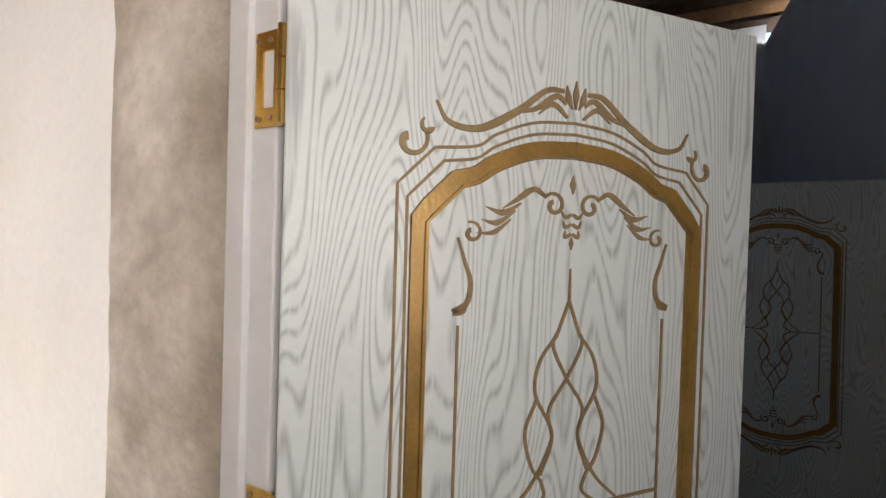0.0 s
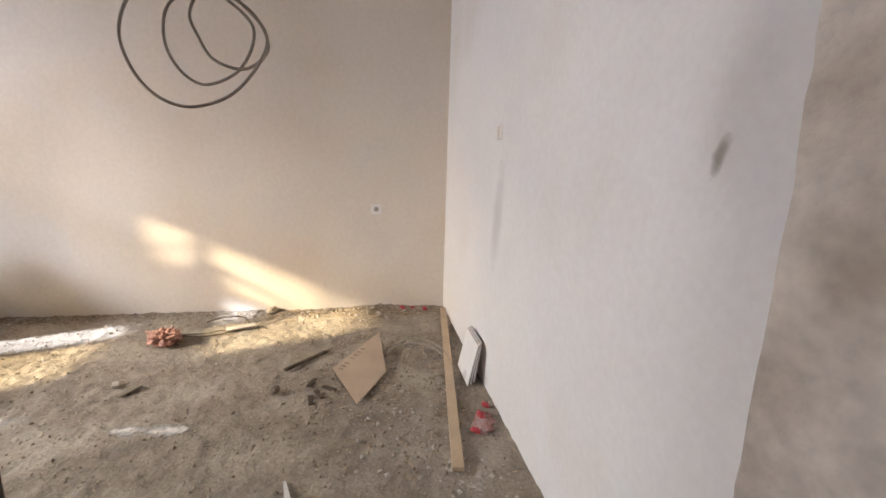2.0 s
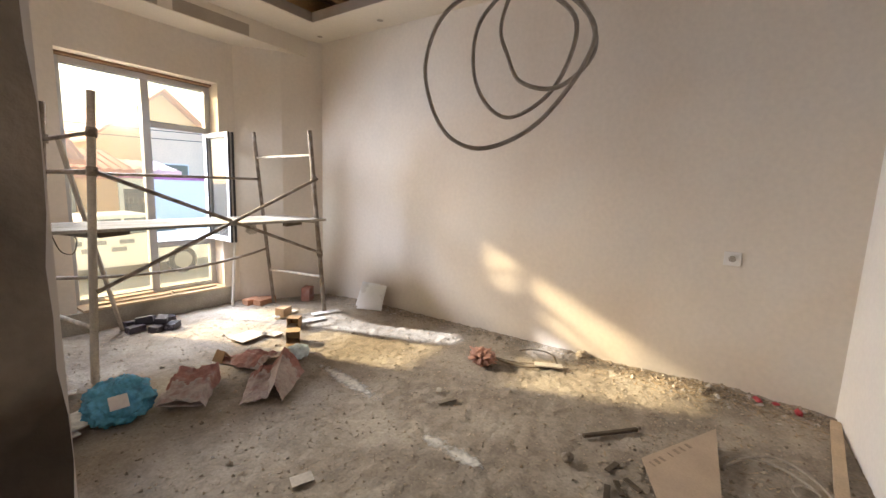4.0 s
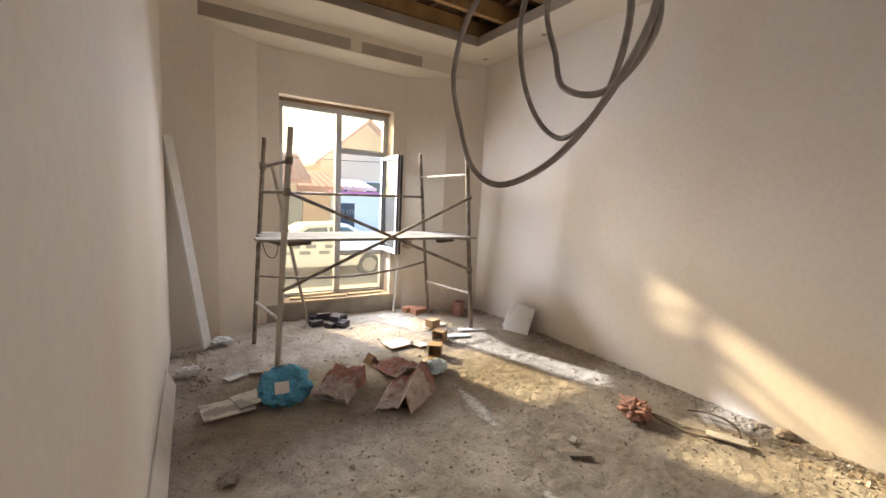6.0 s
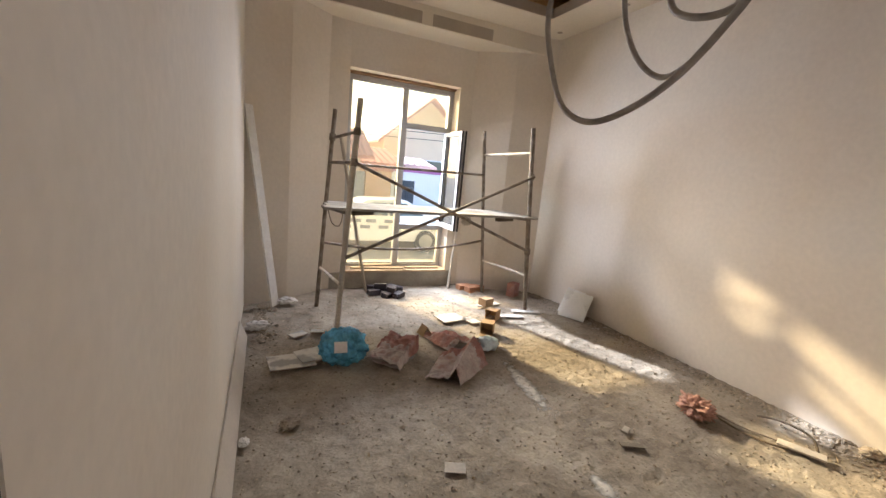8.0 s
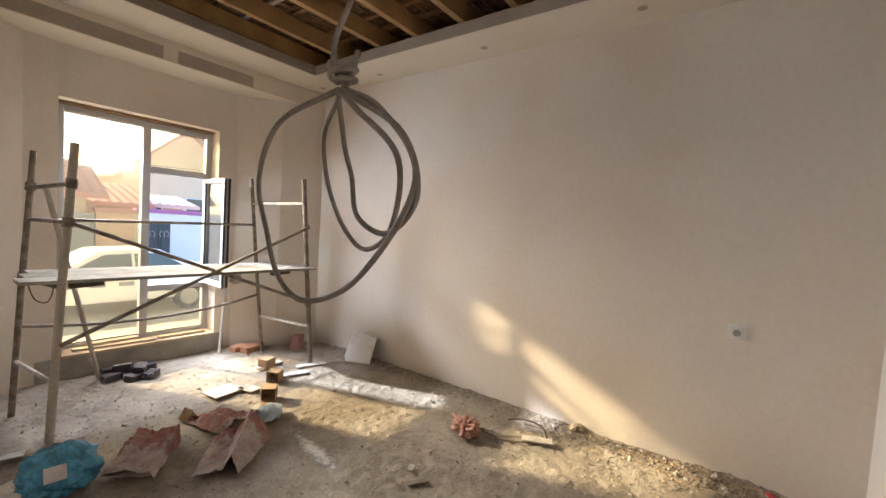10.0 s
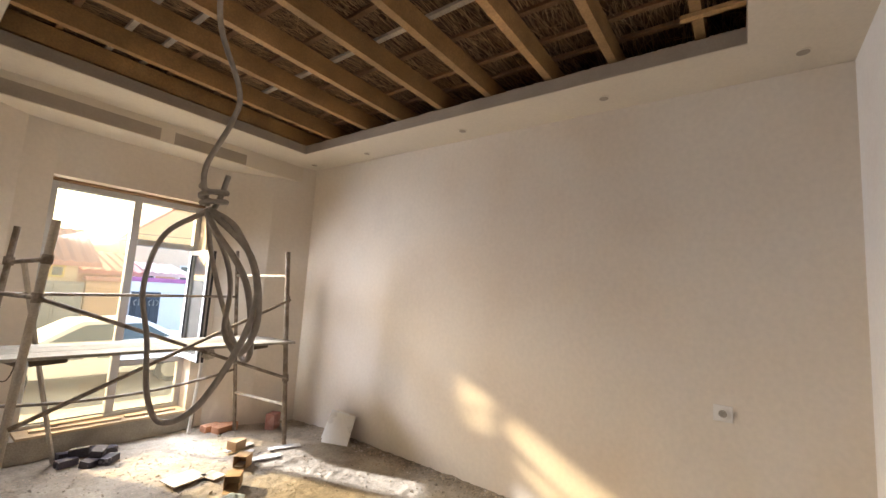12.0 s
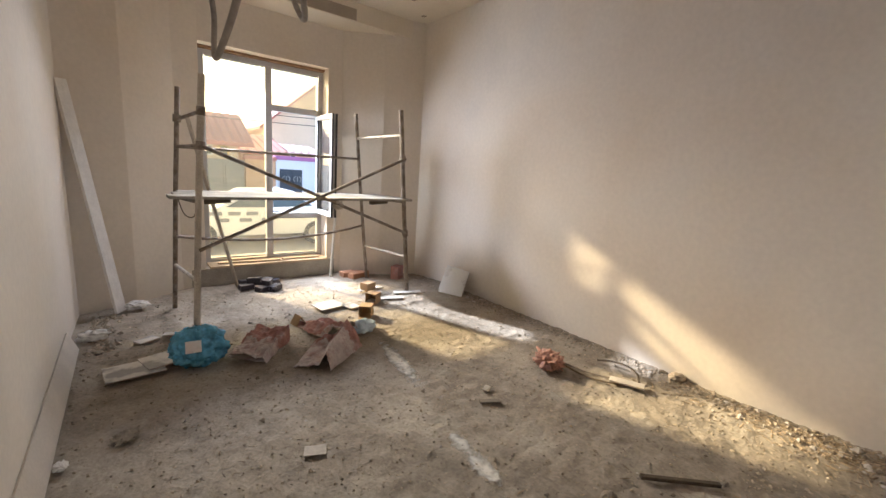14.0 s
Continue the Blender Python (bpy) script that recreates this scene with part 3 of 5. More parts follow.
def car():
    c = empty("parked_car", "white parked saloon car with grey lettering on its doors", "car", at=pose(-4.0, -11.6, GZ))
    # profile along x: front at +x, rear at -x
    side = [(2.15, 0.30), (2.20, 0.62), (1.95, 0.80), (1.05, 0.95), (0.35, 1.38), (-0.75, 1.42), (-1.45, 1.05), (-2.05, 0.98), (-2.18, 0.70), (-2.15, 0.30)]
    bm = bmesh.new()
    rings = []
    for y, k in ((-0.84, 0.0), (-0.80, 1.0), (0.80, 1.0), (0.84, 0.0)):
        ring = []
        for x, z in side:
            yy = y * (0.80 if z > 1.2 else 1.0)
            ring.append(bm.verts.new((x * (0.985 if k == 0 else 1), yy, z if k else 0.3 + (z - 0.3) * 0.96)))
        rings.append(ring)
    n = len(side)
    for a, b in zip(rings, rings[1:]):
        for i in range(n):
            bm.faces.new((a[i], a[(i + 1) % n], b[(i + 1) % n], b[i]))
    bm.faces.new(rings[0])
    bm.faces.new(rings[-1])
    bmesh.ops.bevel(bm, geom=bm.edges[:], offset=0.03, segments=2, affect='EDGES')
    part("body", bm, CAR_PAINT, c, smooth=False)
    for s in (1, -1):
        for pts in ([(0.86, 1.0), (0.30, 1.31), (-0.17, 1.33), (-0.17, 1.0)], [(-0.23, 1.0), (-0.23, 1.33), (-0.72, 1.34), (-1.22, 1.04)]):
            bm = bmesh.new()
            lo = [bm.verts.new((x, s * (0.835 if z < 1.2 else 0.70), z)) for x, z in pts]
            hi = [bm.verts.new((x, s * (0.85 if z < 1.2 else 0.715), z)) for x, z in pts]
            bm.faces.new(lo)
            bm.faces.new(hi)
            for i in range(4):
                bm.faces.new((lo[i], lo[(i + 1) % 4], hi[(i + 1) % 4], hi[i]))
            part("side_window", bm, CAR_GLASS, c)
        part("tail_lamp", cube(-2.17, -1.95, s * 0.845 - 0.02, s * 0.845 + 0.02, 0.74, 0.90, 0.01), TAIL, c, "red tail lamp")
        for x in (1.38, -1.32):
            w = part("wheel", tube(bmesh.new(), [(x, s * 0.70, 0.31), (x, s * 0.86, 0.31)], 0.31, 24), TYRE, c, "black tyre")
            part("rim", tube(bmesh.new(), [(x, s * 0.85, 0.31), (x, s * 0.875, 0.31)], 0.20, 16), RIM, w, "grey alloy rim")
    for z, xs in ((0.80, (0.95, 0.55, 0.15, -0.35)), (0.64, (0.8, 0.3, -0.2))):
        for x in xs:
            part("lettering", cube(x, x + 0.27, 0.852, 0.858, z, z + 0.09), LETTERS, c, "bar of grey lettering")
    return c


car()
wires = empty("street_wires", "thin overhead street wires", "wire")
for z in (3.0, 3.25):
    part("wire", bar((-14, -15.0, z), (6, -15.0, z - 0.4), 0.012, 5, sag=0.25), TYRE, wires)
for x, z in ((-14, 3.3), (6, 2.9)):
    part("pole", tube(bmesh.new(), [(x, -15.0, GZ), (x, -15.0, z)], 0.09, 10, r_end=0.06), GATE_GREY, wires)

# ---- window_1: tall frame with three fixed panes and one sash open into the room ----
WY = -5.0
win = empty("window_1", "tall grey-white plastic window with one sash standing open", "window", kind="structure")
WX0, WX1, WM, WT, WZ0, WZ1, WZM = -3.19, -1.88, -2.565, 1.895, 0.135, 2.375, 0.70
for nm, a in (("stile", (WX0, WX0 + 0.055, WZ0, WZ1)), ("stile", (WX1 - 0.055, WX1, WZ0, WZ1)), ("top_rail", (WX0 + 0.055, WX1 - 0.055, WZ1 - 0.055, WZ1)), ("bottom_rail", (WX0 + 0.055, WX1 - 0.055, WZ0, WZ0 + 0.055)),
              ("mullion", (WM - 0.035, WM + 0.035, WZ0 + 0.055, WZ1 - 0.055)), ("transom", (WX0 + 0.055, WM - 0.035, WT - 0.03, WT + 0.03)), ("transom", (WX0 + 0.055, WM - 0.035, WZM - 0.06, WZM))):
    part(nm, cube(a[0], a[1], WY - 0.035, WY + 0.035, a[2], a[3], 0.006), PVC, win)
for x0, x1, z0, z1 in ((WM + 0.035, WX1 - 0.055, WZ0 + 0.055, WZ1 - 0.055), (WX0 + 0.055, WM - 0.035, WT + 0.03, WZ1 - 0.055), (WX0 + 0.055, WM - 0.035, WZ0 + 0.055, WZM - 0.06)):
    part("pane", cube(x0 - 0.004, x1 + 0.004, WY - 0.004, WY + 0.004, z0 - 0.004, z1 + 0.004), GLASS, win)
    bm = bmesh.new()
    box(bm, x0, x1, WY + 0.005, WY + 0.012, z0, z0 + 0.008)
    box(bm, x0, x1, WY + 0.005, WY + 0.012, z1 - 0.008, z1)
    part("gasket", bm, RUBBER, win)
part("foam_strip", cube(WX0 - 0.01, WX1 + 0.02, WY - 0.04, WY + 0.10, WZ1 + 0.002, WZ1 + 0.022, 0.004), BATTEN, win, "dark strip of dried foam")
# open sash, hinged on the jamb next to the long wall
S = pose(WX0 + 0.050, WY + 0.04, 0, 0, 0, 88)
sash = part("sash", bmesh.new(), PVC, win)
SW, SZ0, SZ1 = 0.52, WZM, WT - 0.03
for nm, a in (("sash_rail", (0, SW, SZ0, SZ0 + 0.050)), ("sash_rail", (0, SW, SZ1 - 0.050, SZ1)), ("sash_stile", (0, 0.050, SZ0 + 0.050, SZ1 - 0.050)), ("sash_stile", (SW - 0.050, SW, SZ0 + 0.050, SZ1 - 0.050))):
    part(nm, cube(a[0], a[1], -0.03, 0.03, a[2], a[3], 0.006, S), PVC, sash)
part("sash_pane", cube(0.047, SW - 0.047, -0.004, 0.004, SZ0 + 0.047, SZ1 - 0.047, 0, S), GLASS_SASH, sash, "clear glass")
bm = bmesh.new()
for s in (-1, 1):
    box(bm, 0.0, 0.012, s * 0.022 - 0.010, s * 0.022 + 0.010, SZ0, SZ1, S @ Matrix.Translation((SW + 0.001, 0, 0)))
    box(bm, 0.045, 0.053, s * 0.024 - 0.008, s * 0.024 + 0.010, SZ0 + 0.05, SZ1 - 0.05, S)
part("sash_gasket", bm, RUBBER, sash, "black rubber gasket")
sill = tagged(finish(cube(WX0 + 0.01, WX1 - 0.01, -4.96, -4.72, 0.137, 0.160, 0.004), "window_sill", PALE_WOOD), "narrow pale window sill board", "sill", kind="structure")

# ---- door_1: frame and ornate leaf swung into the hall ----
door = empty("door_1", "white ash door with gold carved ornament, swung wide open", "door", kind="structure")
for y0, y1, r0, r1 in ((0.381, 0.3945, 0.371, 0.381), (-0.4235, -0.410, -0.410, -0.400)):
    j = part("jamb", cube(-0.473, -0.402, y0, y1, HF, 2.11, 0.003), FRAME_WHITE, door)
    part("door_stop", cube(-0.473, -0.440, r0, r1, HF, 2.10, 0.002), FRAME_WHITE, j)
part("head", cube(-0.484, -0.402, -0.410, 0.381, 2.07, 2.11, 0.003), FRAME_WHITE, door)


def scroll(cx, cz, r, a0, turns, hand=1, n=20):
    """A closing spiral as (x, z) points."""
    return [Vector((cx + hand * r * (1 - 0.75 * i / n) * math.cos(a0 + turns * 2 * math.pi * i / n), cz + r * (1 - 0.75 * i / n) * math.sin(a0 + turns * 2 * math.pi * i / n))) for i in range(n + 1)]


def door_leaf(parent, width, height, centre, z0):
    """Leaf with its base at z0, hinge edge at x=0, front towards -y; the ornament is centred on x=centre."""
    leaf = part("leaf", cube(0, width, 0.0, 0.042, z0, z0 + height, 0.003), VENEER, parent)
    mid, hw = 1.150, 0.208

    def both(bm, fn):
        for s in (-1, 1):
            fn(bm, s)

    def outline(a, top, off):
        """Half outline of the arched panel, from the middle of the top round to the middle of the bottom."""
        up = [(0.0, top), (0.060, top - 0.006), (0.112, top - 0.026), (0.138, top - 0.043), (a - 0.044, top - 0.050), (a, top - 0.095)]
        pts = spline([Vector(p) for p in up[:5]], 6) + [Vector(up[4]).lerp(Vector(up[5]), k / 4) for k in range(1, 5)]
        down = [Vector((p.x, 2 * mid - p.y)) for p in reversed(pts)]
        return pts + down

    def framed(name, a, top, w, depth, mat):
        bm = bmesh.new()
        for s in (-1, 1):
            ribbon(bm, [Vector((centre + s * p.x, p.y)) for p in outline(a, top, 0)], w, w, depth)
        part(name, bm, mat, leaf, "gold-stained carved moulding" if w > 0.01 else "")

    framed("moulding", hw, 1.630, 0.021, 0.005, GOLD)
    framed("moulding_bead", hw - 0.007, 1.621, 0.004, 0.010, GOLD)
    framed("groove", hw + 0.016, 1.651, 0.0035, 0.0015, GROOVE)
    framed("groove", hw + 0.028, 1.666, 0.0035, 0.0015, GROOVE)
    # crest over the arch and its mirror below
    for f in (1, -1):
        def Z(z):
            return z if f > 0 else 2 * mid - z
        bm = bmesh.new()
        for s in (-1, 1):
            def V(*ps):
                return spline([Vector((centre + s * x, Z(z))) for x, z in ps], 7)
            ribbon(bm, V((0.192, 1.672), (0.175, 1.648), (0.135, 1.645), (0.085, 1.672), (0.045, 1.703), (0.018, 1.706)), 0.003, 0.005, 0.002, 0.010)
            ribbon(bm, V((0.10, 1.668), (0.06, 1.678), (0.03, 1.698), (0.014, 1.690)), 0.002, 0.005, 0.002, 0.008)
            ribbon(bm, V((0.055, 1.672), (0.034, 1.687), (0.012, 1.672)), 0.002, 0.004, 0.002, 0.007)
            ribbon(bm, [Vector((p.x, p.y)) for p in scroll(centre + s * 0.222, Z(1.622), 0.022, 2.6, f * 0.75, s)], 0.004, 0.010, 0.002, 0.006)
            ribbon(bm, [Vector((p.x, p.y)) for p in scroll(centre + s * 0.200, Z(1.640), 0.011, 1.0, -f * 0.6, s)], 0.003, 0.009, 0.002, 0.005)
            # inner spray
            ribbon(bm, [Vector((p.x, p.y)) for p in scroll(centre + s * 0.028, Z(1.556), 0.017, 0.6, f * 1.1, s)], 0.004, 0.006, 0.002)
            ribbon(bm, V((0.040, 1.566), (0.058, 1.575), (0.082, 1.560), (0.102, 1.548)), 0.004, 0.001, 0.002, 0.008)
            ribbon(bm, V((0.076, 1.556), (0.100, 1.543), (0.124, 1.549)), 0.002, 0.001, 0.002, 0.008)
            ribbon(bm, V((0.084, 1.546), (0.108, 1.530), (0.130, 1.533)), 0.002, 0.001, 0.002, 0.007)
            ribbon(bm, V((0.090, 1.535), (0.112, 1.518), (0.136, 1.516)), 0.002, 0.001, 0.002, 0.006)
            ribbon(bm, [Vector((p.x, p.y)) for p in scroll(centre + s * 0.142, Z(1.516), 0.014, 1.2, f * 1.0, s)], 0.003, 0.006, 0.002)
            ribbon(bm, V((0.160, 1.510), (0.150, 1.480), (0.142, 1.455), (0.146, 1.430), (0.164, 1.418)), 0.003, 0.008, 0.002, 0.006)
            ribbon(bm, V((0.164, 1.418), (0.150, 1.420), (0.145, 1.440)), 0.009, 0.002, 0.002)
            for k in range(3):
                ribbon(bm, V((0.001, 1.545 - k * 0.013), (0.010, 1.541 - k * 0.013), (0.018 - k * 0.004, 1.550 - k * 0.013)), 0.004, 0.001, 0.002, 0.005)
        for dx, ln in ((0, 0.030), (-0.012, 0.024), (0.012, 0.024)):
            ribbon(bm, [Vector((centre + dx * 0.4, Z(1.684))), Vector((centre + dx, Z(1.684 + ln * 0.6))), Vector((centre + dx * 1.2, Z(1.684 + ln * 1.25)))], 0.002, 0.001, 0.002, 0.009)
        ribbon(bm, [Vector((centre, Z(1.572))), Vector((centre, Z(1.584))), Vector((centre, Z(1.597)))], 0.001, 0.001, 0.002, 0.009)
        ribbon(bm, [Vector((centre, Z(1.515))), Vector((centre, Z(1.507))), Vector((centre, Z(1.498)))], 0.001, 0.001, 0.002, 0.006)
        part("scrollwork", bm, GROOVE, leaf, "bronze-gold carved scrollwork")
    # woven centre lines
    bm = bmesh.new()
    w, d = 0.0042, 0.002
    for f in (1, -1):
        for s in (-1, 1):
            def V(*ps):
                return spline([Vector((centre + s * x, mid + f * z)) for x, z in ps], 8)
            ribbon(bm, V((0.0, 0.280), (0.014, 0.243), (0.022, 0.220), (0.0, 0.176), (-0.026, 0.135), (-0.020, 0.095), (-0.036, 0.050)), w, w, d)
            ribbon(bm, V((0.016, 0.236), (0.041, 0.202), (0.047, 0.160), (0.022, 0.112), (0.024, 0.085), (0.050, 0.038), (0.085, 0.004)), w, w, d)
            ribbon(bm, V((0.045, 0.150), (0.060, 0.110), (0.050, 0.065), (0.034, 0.042)), w, w, d)
            ribbon(bm, V((0.034, 0.042), (0.030, 0.020), (0.055, 0.0)), w, w, d)
            if f > 0:
                ribbon(bm, [Vector((centre + s * 0.055, mid)), Vector((centre + s * 0.158, mid + 0.003))], w, w, d)
                ribbon(bm, [Vector((centre + s * 0.157, mid - 0.252)), Vector((centre + s * 0.157, mid + 0.252))], w * 0.8, w * 0.8, d)
        ribbon(bm, [Vector((centre, mid + f * 0.280)), Vector((centre, mid + f * 0.323))], w, 0.002, d)
    part("woven_line", bm, GROOVE, leaf, "bronze inlaid weaving lines")
    return leaf


def hinge(parent, z, m):
    h = part("hinge", bmesh.new(), BRASS, parent, "open brass butterfly hinge")
    bm = bmesh.new()
    for a in ((0, 0.012, 0, 0.11), (0.030, 0.042, 0, 0.11), (0.012, 0.030, 0, 0.022), (0.012, 0.030, 0.088, 0.11)):
        box(bm, a[0], a[1], -0.0025, 0.0, z + a[2], z + a[3], m)
    part("hinge_plate", bm, BRASS, h)
    bm = bmesh.new()
    for a, b in ((0, 0.036), (0.038, 0.072), (0.074, 0.11)):
        tube(bm, [m @ Vector((0.047, -0.006, z + a)), m @ Vector((0.047, -0.006, z + b))], 0.0055, 12)
    part("hinge_pin", bm, BRASS, h)
    for dx, dz in ((0.006, 0.010), (0.006, 0.100), (0.024, 0.011), (0.024, 0.099)):
        part("screw", tube(bmesh.new(), [m @ Vector((dx, -0.0045, z + dz)), m @ Vector((dx, -0.0015, z + dz))], 0.0035, 10), GROOVE, h)


LEAF = Matrix.Translation((-0.40 + 0.045 * 0.724, 0.33 + 0.045 * 0.69, 0)) @ Matrix.Rotation(math.atan2(0.69, 0.724), 4, 'Z')
leaf = door_leaf(door, 0.685, 2.0, 0.36, HF + 0.01)
leaf.matrix_world = LEAF
for z in (1.630, 1.098):
    hinge(door, z, Matrix.Translation((-0.434, 0.380, 0)))

spare = empty("spare_door", "white ash door leaf with carved ornament standing in the dark hall", "door", at=pose(0.14, 2.36, 0, -2.0, 0, 0))
door_leaf(spare, 0.78, 2.0, 0.39, HF)

# ---- things in the room ----
PAPER = material("printed_cement_bag_paper", (0.53, 0.455, 0.425), 0.8, spread=0.14, scale=12, fine=60, bump=0.2, second=(0.36, 0.21, 0.19), mix_scale=13, mix_low=0.50, mix_high=0.74)
PAPER_RED = material("red_cement_bag_paper", (0.38, 0.19, 0.165), 0.8, spread=0.18, scale=12, fine=60, bump=0.2, second=(0.52, 0.42, 0.39), mix_scale=9, mix_low=0.50, mix_high=0.76)
PLASTIC_BLUE = material("blue_plastic_bag_film", (0.12, 0.42, 0.64), 0.14, spread=0.28, scale=14, fine=40, bump=0.3, second=(0.05, 0.17, 0.30), mix_scale=9, mix_low=0.50, mix_high=0.70)
PLASTIC_PALE = material("pale_blue_plastic_film", (0.55, 0.66, 0.72), 0.4, spread=0.15, scale=12, fine=40, bump=0.25)
PLASTIC_PEACH = material("peach_plastic_net", (0.47, 0.25, 0.185), 0.5, spread=0.2, scale=20, fine=50, bump=0.25)
PAPER_DULL = material("dusty_pale_paper", (0.48, 0.435, 0.38), 0.85, spread=0.1, scale=15, fine=60, bump=0.15)
PAPER_WHITE = material("white_paper", (0.74, 0.72, 0.69), 0.8, spread=0.06, scale=15, fine=60, bump=0.1)
RED_FOIL = material("red_wrapper_foil", (0.50, 0.06, 0.07), 0.45, spread=0.15, scale=25)
CARDBOARD = material("brown_cardboard", (0.40, 0.265, 0.145), 0.85, spread=0.12, scale=9, fine=70, bump=0.12, piece=0.12)
HARDBOARD = material("tan_hardboard", (0.47, 0.365, 0.265), 0.75, spread=0.07, scale=7, fine=90, bump=0.08)
BLACK_BOX = material("black_printed_carton", (0.045, 0.04, 0.055), 0.5, spread=0.2, scale=15, second=(0.22, 0.21, 0.25), mix_scale=12, mix_low=0.6, mix_high=0.64, piece=0.15)
BRICK = material("fired_brick", (0.42, 0.21, 0.12), 0.9, spread=0.2, scale=9, fine=80, bump=0.3, piece=0.15)
TILE_FACE = material("white_marbled_tile_glaze", (0.72, 0.69, 0.64), 0.25, spread=0.05, scale=5, fine=40, bump=0.02, second=(0.40, 0.385, 0.37), mix_scale=7, mix_low=0.50, mix_high=0.60)
TILE_WHITE = material("white_tile_glaze", (0.86, 0.86, 0.85), 0.3, spread=0.03, scale=5, fine=40, bump=0.02, second=(0.70, 0.69, 0.68), mix_scale=6, mix_low=0.56, mix_high=0.62)
TILE_BACK = material("tile_biscuit", (0.38, 0.25, 0.18), 0.9, spread=0.12, scale=9, fine=80)
SOCKET = material("ivory_socket_plastic", (0.80, 0.78, 0.75), 0.4, spread=0.03, scale=9, bump=0.02)
DUSTY = material("plaster_crumbs", (0.345, 0.285, 0.215), 0.95, spread=0.15, scale=20, fine=90, bump=0.3, piece=0.40)
CHIPS = material("dry_splinters", (0.33, 0.25, 0.165), 0.9, spread=0.2, scale=20, fine=90, bump=0.2, piece=0.45)
DARKWOOD = material("dirty_dark_stick", (0.10, 0.075, 0.05), 0.9, spread=0.25, scale=12, fine=80, bump=0.3)
PALE_BOARD = material("pale_beige_skirting_board", (0.58, 0.52, 0.45), 0.7, spread=0.07, scale=5, fine=80, bump=0.08)
DECK = material("grey_dirty_deck_plank", (0.27, 0.245, 0.205), 0.9, spread=0.25, scale=6, fine=80, bump=0.25, piece=0.2)
rng = random.Random(11)


def scaffold():
    s = empty("scaffold", "rusty tube scaffold tower with a plank deck before the window", "scaffold", at=pose(-2.55, -3.9, 0))
    inv = Matrix.Translation((2.55, 3.9, 0))
    P = {"fl": ((-1.59, -3.40), (-1.69, -3.39), 1.87), "bl": ((-1.51, -4.08), (-1.61, -4.08), 1.85), "fr": ((-3.62, -3.57), (-3.44, -3.56), 1.88), "br": ((-3.54, -4.38), (-3.35, -4.38), 1.89)}

    def at(k, z):
        (x0, y0), (x1, y1), h = P[k]
        t = z / h
        return inv @ Vector((x0 + (x1 - x0) * t, y0 + (y1 - y0) * t, z))

    for k in P:
        (x0, y0), _, h = P[k]
        bm = tube(bmesh.new(), [at(k, floor_z(x0, y0) - 0.004), at(k, h * 0.5) + Vector((0.004, 0, 0)), at(k, h)], 0.023 if k[0] == "f" else 0.019, 12)
        part("post", bm, STEEL if k != "fl" else PLANK, s)
    for a, b, z, z2, mat in (("fl", "bl", 1.62, 1.59, STEEL), ("fl", "bl", 1.38, 1.37, STEEL), ("fl", "bl", 0.97, 0.95, STEEL), ("fl", "bl", 0.37, 0.36, STEEL_WHITE),
                             ("fr", "br", 1.64, 1.62, STEEL_WHITE), ("fr", "br", 0.97, 0.95, STEEL), ("fr", "br", 0.38, 0.36, STEEL_WHITE)):
        part("rung", bar(at(a, z), at(b, z2), 0.014), mat, s)
    part("rail", bar(at("bl", 1.37), at("br", 1.39), 0.013), STEEL, s)
    part("rail", bar(at("bl", 0.61), at("br", 0.61), 0.013, sag=0.09), STEEL, s)
    off = Vector((0, 0.03, 0))
    part("brace", bar(at("fl", 1.38) + off, at("fr", 0.64) + off, 0.014), STEEL, s)
    part("brace", bar(at("fl", 0.62) + off * 1.9, at("fr", 1.41) + off * 1.9, 0.014), STEEL, s)
    for i, (y0, y1) in enumerate(((-3.46, -3.66), (-3.662, -3.88), (-3.882, -4.06))):
        part("deck_plank", cube(-1.46 - 0.05 * i, -3.56 + 0.05 * i, y0, y1, 0.986, 1.009, 0.004, inv @ pose(0, 0, 0.001 * i, 0, 0, 0)), DECK, s)
    for x, y in ((-1.78, -3.50), (-3.20, -3.52), (-3.05, -3.95), (-1.62, -4.0)):
        part("wedge", cube(-0.09, 0.09, -0.03, 0.03, -0.016, 0.016, 0.004, inv @ pose(x, y, 0.970, 0, 4, rng.uniform(-20, 20))), DARKWOOD, s)
    for k, z in (("bl", 1.60), ("fl", 1.62), ("bl", 0.96), ("fr", 1.41), ("fr", 0.64), ("fl", 1.38)):
        part("coupler", tube(bmesh.new(), [at(k, z - 0.03), at(k, z + 0.03)], 0.031, 10), STEEL, s)
    loop = [inv @ Vector(p) for p in ((-1.56, -3.95, 0.95), (-1.60, -3.93, 0.82), (-1.66, -3.9, 0.80), (-1.69, -3.92, 0.90), (-1.64, -3.95, 0.95))]
    part("tie_wire", tube(bmesh.new(), spline(loop, 6), 0.004, 6), DARKWOOD, s)
    return s


scaffold()


def lath(name, label, p, q, w, t, mat, twist=0.0, category="board"):
    """A straight board from p to q, resting on its low end."""
    p, q = Vector(p), Vector(q)
    d = q - p
    m = look(p, q, twist) @ pose(0, 0, 0, -90, 0, 0)
    ob = tagged(finish(cube(-w / 2, w / 2, 0, d.length, -t / 2, t / 2, 0.003), name, mat), label, category)
    ob.matrix_world = m
    return ob


